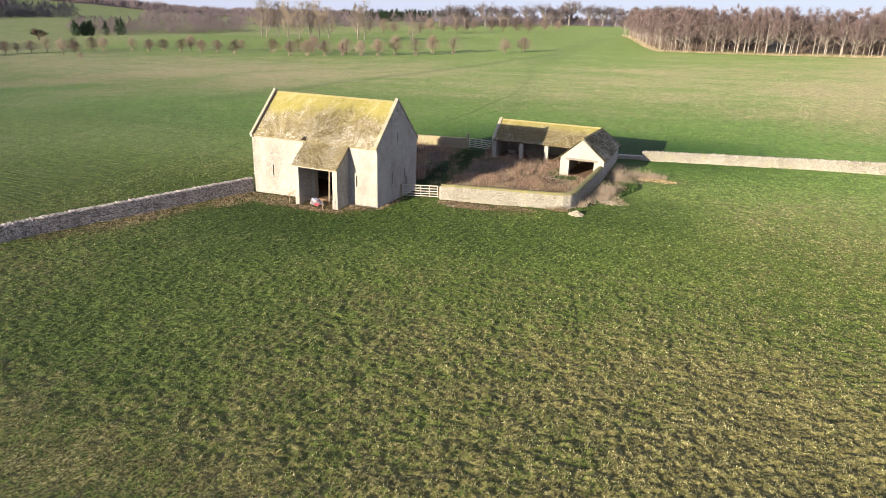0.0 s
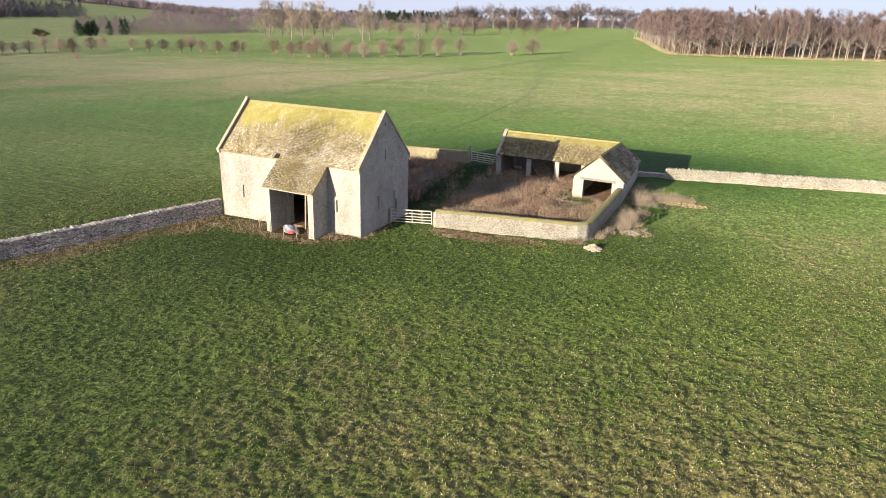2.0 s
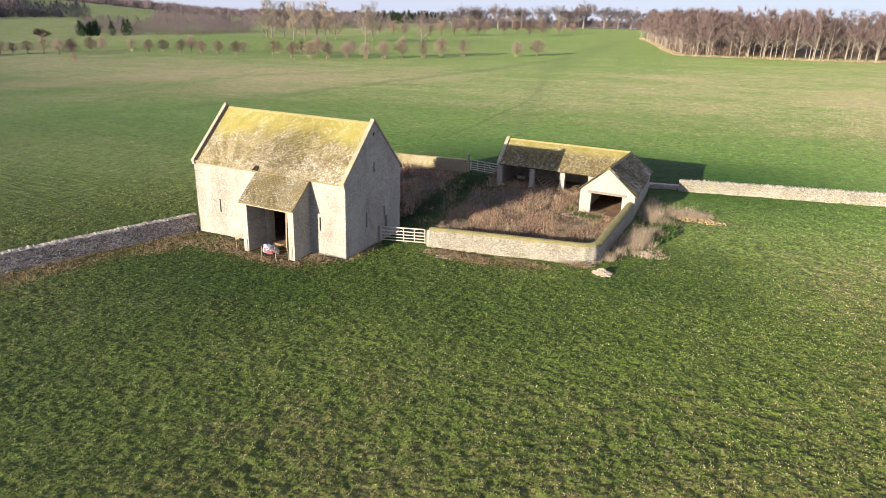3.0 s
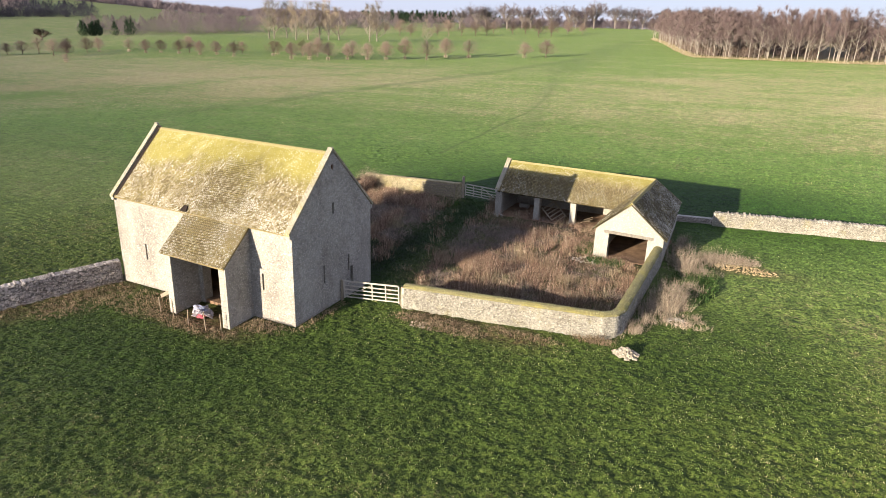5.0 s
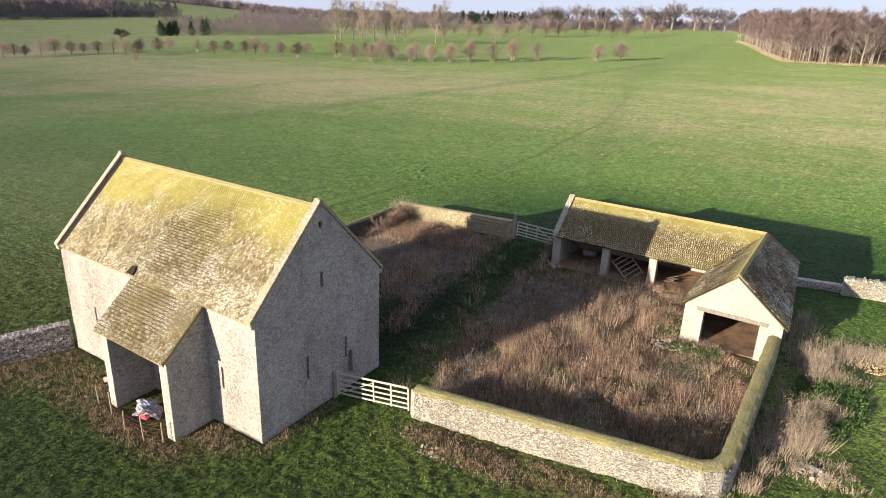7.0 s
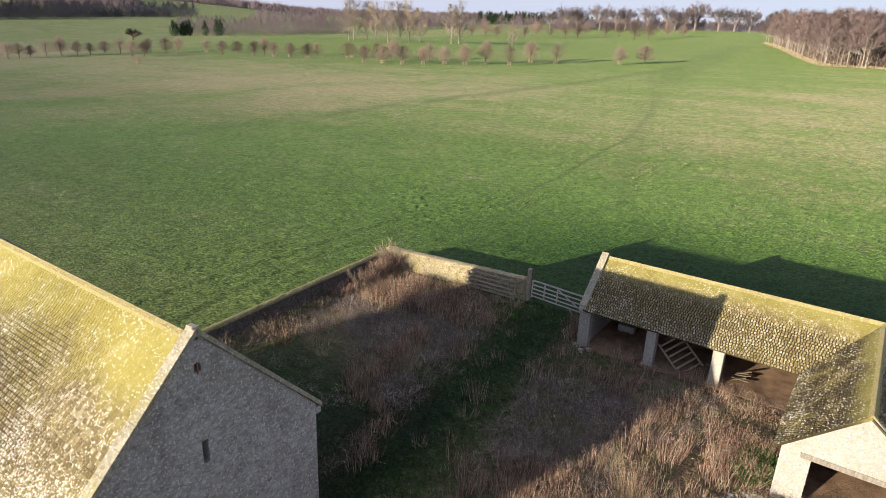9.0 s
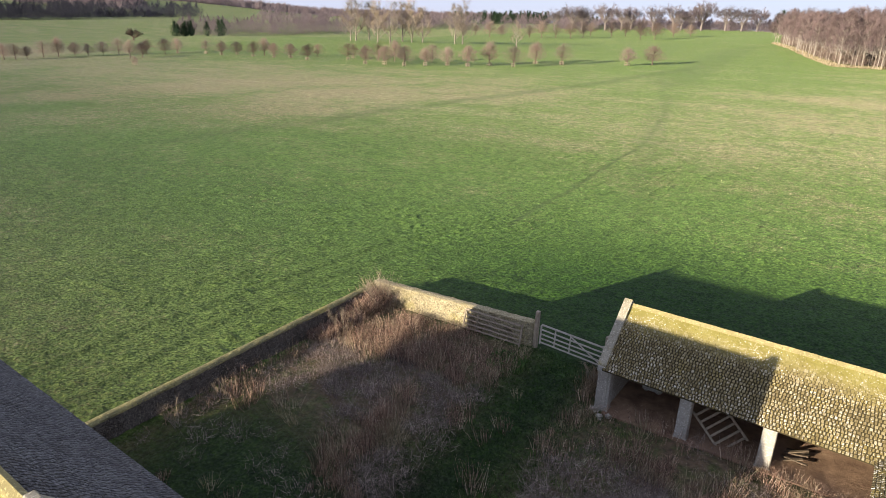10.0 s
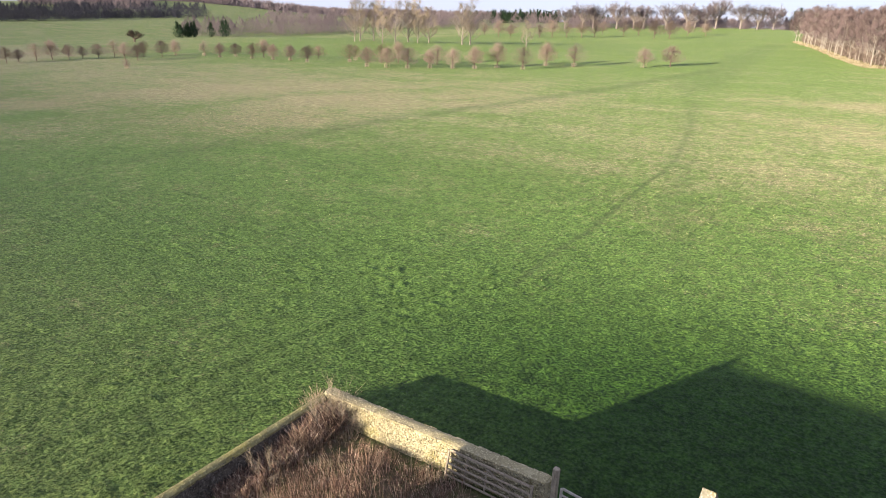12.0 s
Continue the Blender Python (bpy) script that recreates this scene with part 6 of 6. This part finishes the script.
def band(p0, p1, count, deep, low, high, rad, seed):
    r, out = random.Random(seed), []
    for i in range(count):
        k, d = r.random(), r.uniform(0, deep)
        x, y = p0[0] + (p1[0] - p0[0]) * k, p0[1] + (p1[1] - p0[1]) * k
        l = math.hypot(x + 25, y - 60)
        out.append((x + (x + 25) / l * d, y + (y - 60) / l * d, r.uniform(low, high), r.uniform(0.7, 1.2) * rad))
    return out


slivers("wood_floor_scrub", band((-88, 478), (-42, 300), 70, 26, 2.5, 6, 3.0, 1) + band((-42, 298), (125, 294), 110, 24, 2.5, 6, 3.0, 2), "brown bracken and undergrowth inside the wood", TWIG_RED, 200, 1.3, 3)
slivers("wood_interior", band((-80, 500), (-25, 322), 120, 60, 10, 15, 4.5, 1) + band((-25, 318), (140, 318), 150, 60, 10, 15, 4.5, 2), "dense bare crowns deeper in the wood", TWIG_WOOD, 340, 2.2, 5)
blade_x, blade_y = [], []
for (ax, ay), (bx, by) in zip(WOOD_EDGE, WOOD_EDGE[1:]):
    n = int(math.hypot(bx - ax, by - ay) * 20)
    k = gr.uniform(0, 1, n)
    blade_x.append(ax + (bx - ax) * k + gr.normal(0, 0.8, n))
    blade_y.append(ay + (by - ay) * k + gr.normal(0, 0.8, n))
blades("tall_grass", np.concatenate(blade_x), np.concatenate(blade_y), np.full(sum(len(a) for a in blade_x), 0.9), 0.16, 0.5, HAY, "pale tall grass along the edge of the wood", 3, False)

# ---- far woods and hills ----
FAR_L = band((-500, 352), (-440, 490), 130, 130, 10, 17, 7, 21)
slivers("far_wood", FAR_L, "far brown bare woodland in the valley", TWIG_FAR, 800, 1.1, 22)
slivers("far_wood", band((-470, 330), (-462, 340), 6, 12, 8, 12, 4.0, 23) + band((-478, 362), (-470, 375), 3, 15, 10, 13, 4, 27), "dark evergreen trees at the end of the far wood", CONIFER, 420, 2.6, 24)
slivers("far_wood", band((-560, 640), (-330, 760), 90, 60, 12, 22, 8, 28), "distant bare wood beyond the park", TWIG_FAR, 420, 2.0, 29)
slivers("far_wood", band((-380, 770), (-110, 790), 120, 50, 8, 15, 7, 25), "hedgerow wood along the skyline", TWIG_FAR, 420, 1.9, 26)
slivers("far_wood", band((-150, 800), (-85, 800), 34, 50, 17, 23, 5, 31), "dark conifer plantation on the skyline", CONIFER, 380, 3.0, 32)
slivers("far_wood", band((-700, 1000), (-480, 1120), 80, 60, 18, 24, 8, 33), "long dark conifer belt on the skyline", CONIFER, 300, 4.0, 34)
slivers("far_wood", band((-820, 690), (-540, 830), 150, 200, 15, 24, 12, 48), "brown bare woods on the slopes behind the park", TWIG_FAR, 300, 3.0, 49)

def great_tree(seed):
    """A broad domed crown on a short bole."""
    w = Wood(seed)
    p, d = w.limb(Vector((0, 0, 0)), Vector((0, 0, 1)), 5.5, 0.75, 0.6, 7, 0.03, 3)
    for i in range(11):
        a = 6.283 * (i + w.r.random() * 0.7) / 11
        w.grow(p - Vector((0, 0, w.r.uniform(0, 1.2))), Vector((math.cos(a), math.sin(a), w.r.uniform(0.15, 1.9))).normalized(), w.r.uniform(4.0, 5.4), 0.30, 3, (2.4, 0.045, 8, 0.95), 0.05, (2, 2), 0.62)
    return w.thing("parkland_tree", "great bare parkland tree with a domed crown on the skyline", "tree", "skyline trees", BARK_GREY, TWIG_SKY)


greats = [great_tree(84 + i) for i in range(3)]
SKYLINE = [(-354, 713), (-337, 721), (-327, 725), (-305, 735), (-289, 741), (-280, 745), (-259, 753), (-240, 759), (-233, 764), (-223, 764), (-214, 770), (-191, 773), (-176, 776), (-162, 779), (-138, 790), (-120, 792)]
planted(greats, SKYLINE, 1.2, 1.55, 14)
dark = band((-890, 300), (-835, 455), 120, 120, 14, 22, 9, 41) + band((-920, 500), (-880, 590), 40, 60, 8, 14, 8, 46) + band((-1010, 300), (-930, 660), 200, 260, 18, 28, 14, 47)
slivers("far_wood", dark, "dark wood above the far pasture", TWIG_DARK, 300, 2.8, 42)
hills = band((-1900, 900), (-1000, 1900), 900, 700, 12, 22, 26, 43) + band((-1650, 700), (-1280, 760), 260, 500, 12, 20, 26, 50) + band((-900, 1600), (700, 2100), 300, 500, 12, 20, 20, 44)
slivers("far_wood", hills, "wooded hills on the horizon", TWIG_FAR, 120, 11, 45)


# ---- bare shrubs at the yard wall ----
def shrub(x, y, h, seed, label):
    w = Wood(seed)
    for _ in range(7):
        a = Vector((w.r.gauss(0, 0.45), w.r.gauss(0, 0.45), 1)).normalized()
        w.grow(Vector((w.r.gauss(0, 0.12), w.r.gauss(0, 0.12), -0.05)), a, h * 0.42, 0.016, 1, (h * 0.34, 0.006, 4, 0.4), 0.2, (2, 3), 0.4)
    e = w.thing("shrub", label, "shrub", "bare shrubs", BARK, TWIG_TAN)
    e.matrix_basis = pose(x, y, ground_z(x, y))


shrub(-42.75, 75.0, 2.4, 107, "pale tangled shrub rising over the yard wall corner")
shrub(-42.1, 74.9, 2.0, 108, "bare tangled shrub in the yard wall corner")
shrub(-42.55, 74.2, 2.1, 101, "bare tangled shrub in the yard wall corner")
shrub(-42.3, 71.2, 1.5, 102, "thin bare shrub against the dark wall")
shrub(-41.6, 61.0, 1.5, 103, "leafless sapling beside the dark wall")
shrub(-42.0, 63.5, 1.0, 104, "thin bare shrub against the dark wall")
shrub(-11.2, 61.0, 1.2, 105, "bare shrub among the bleached grass")
shrub(-28.75, 74.3, 1.4, 106, "bare shrub by the end of the shed")

# ---- stones and slates, laid last ----
LIMIT = 300
for name, blocks, shapes, mat_joined, mat_piece, parent, chosen in PIECES:
    own, rest = [], []
    for m in blocks:
        (own if chosen is not None and mat_piece is not None and len(own) < LIMIT and chosen(m.translation) else rest).append(m)
    joined(name + "_courses", rest, shapes, mat_joined, parent)
    singles(name, own, shapes, mat_piece, parent)
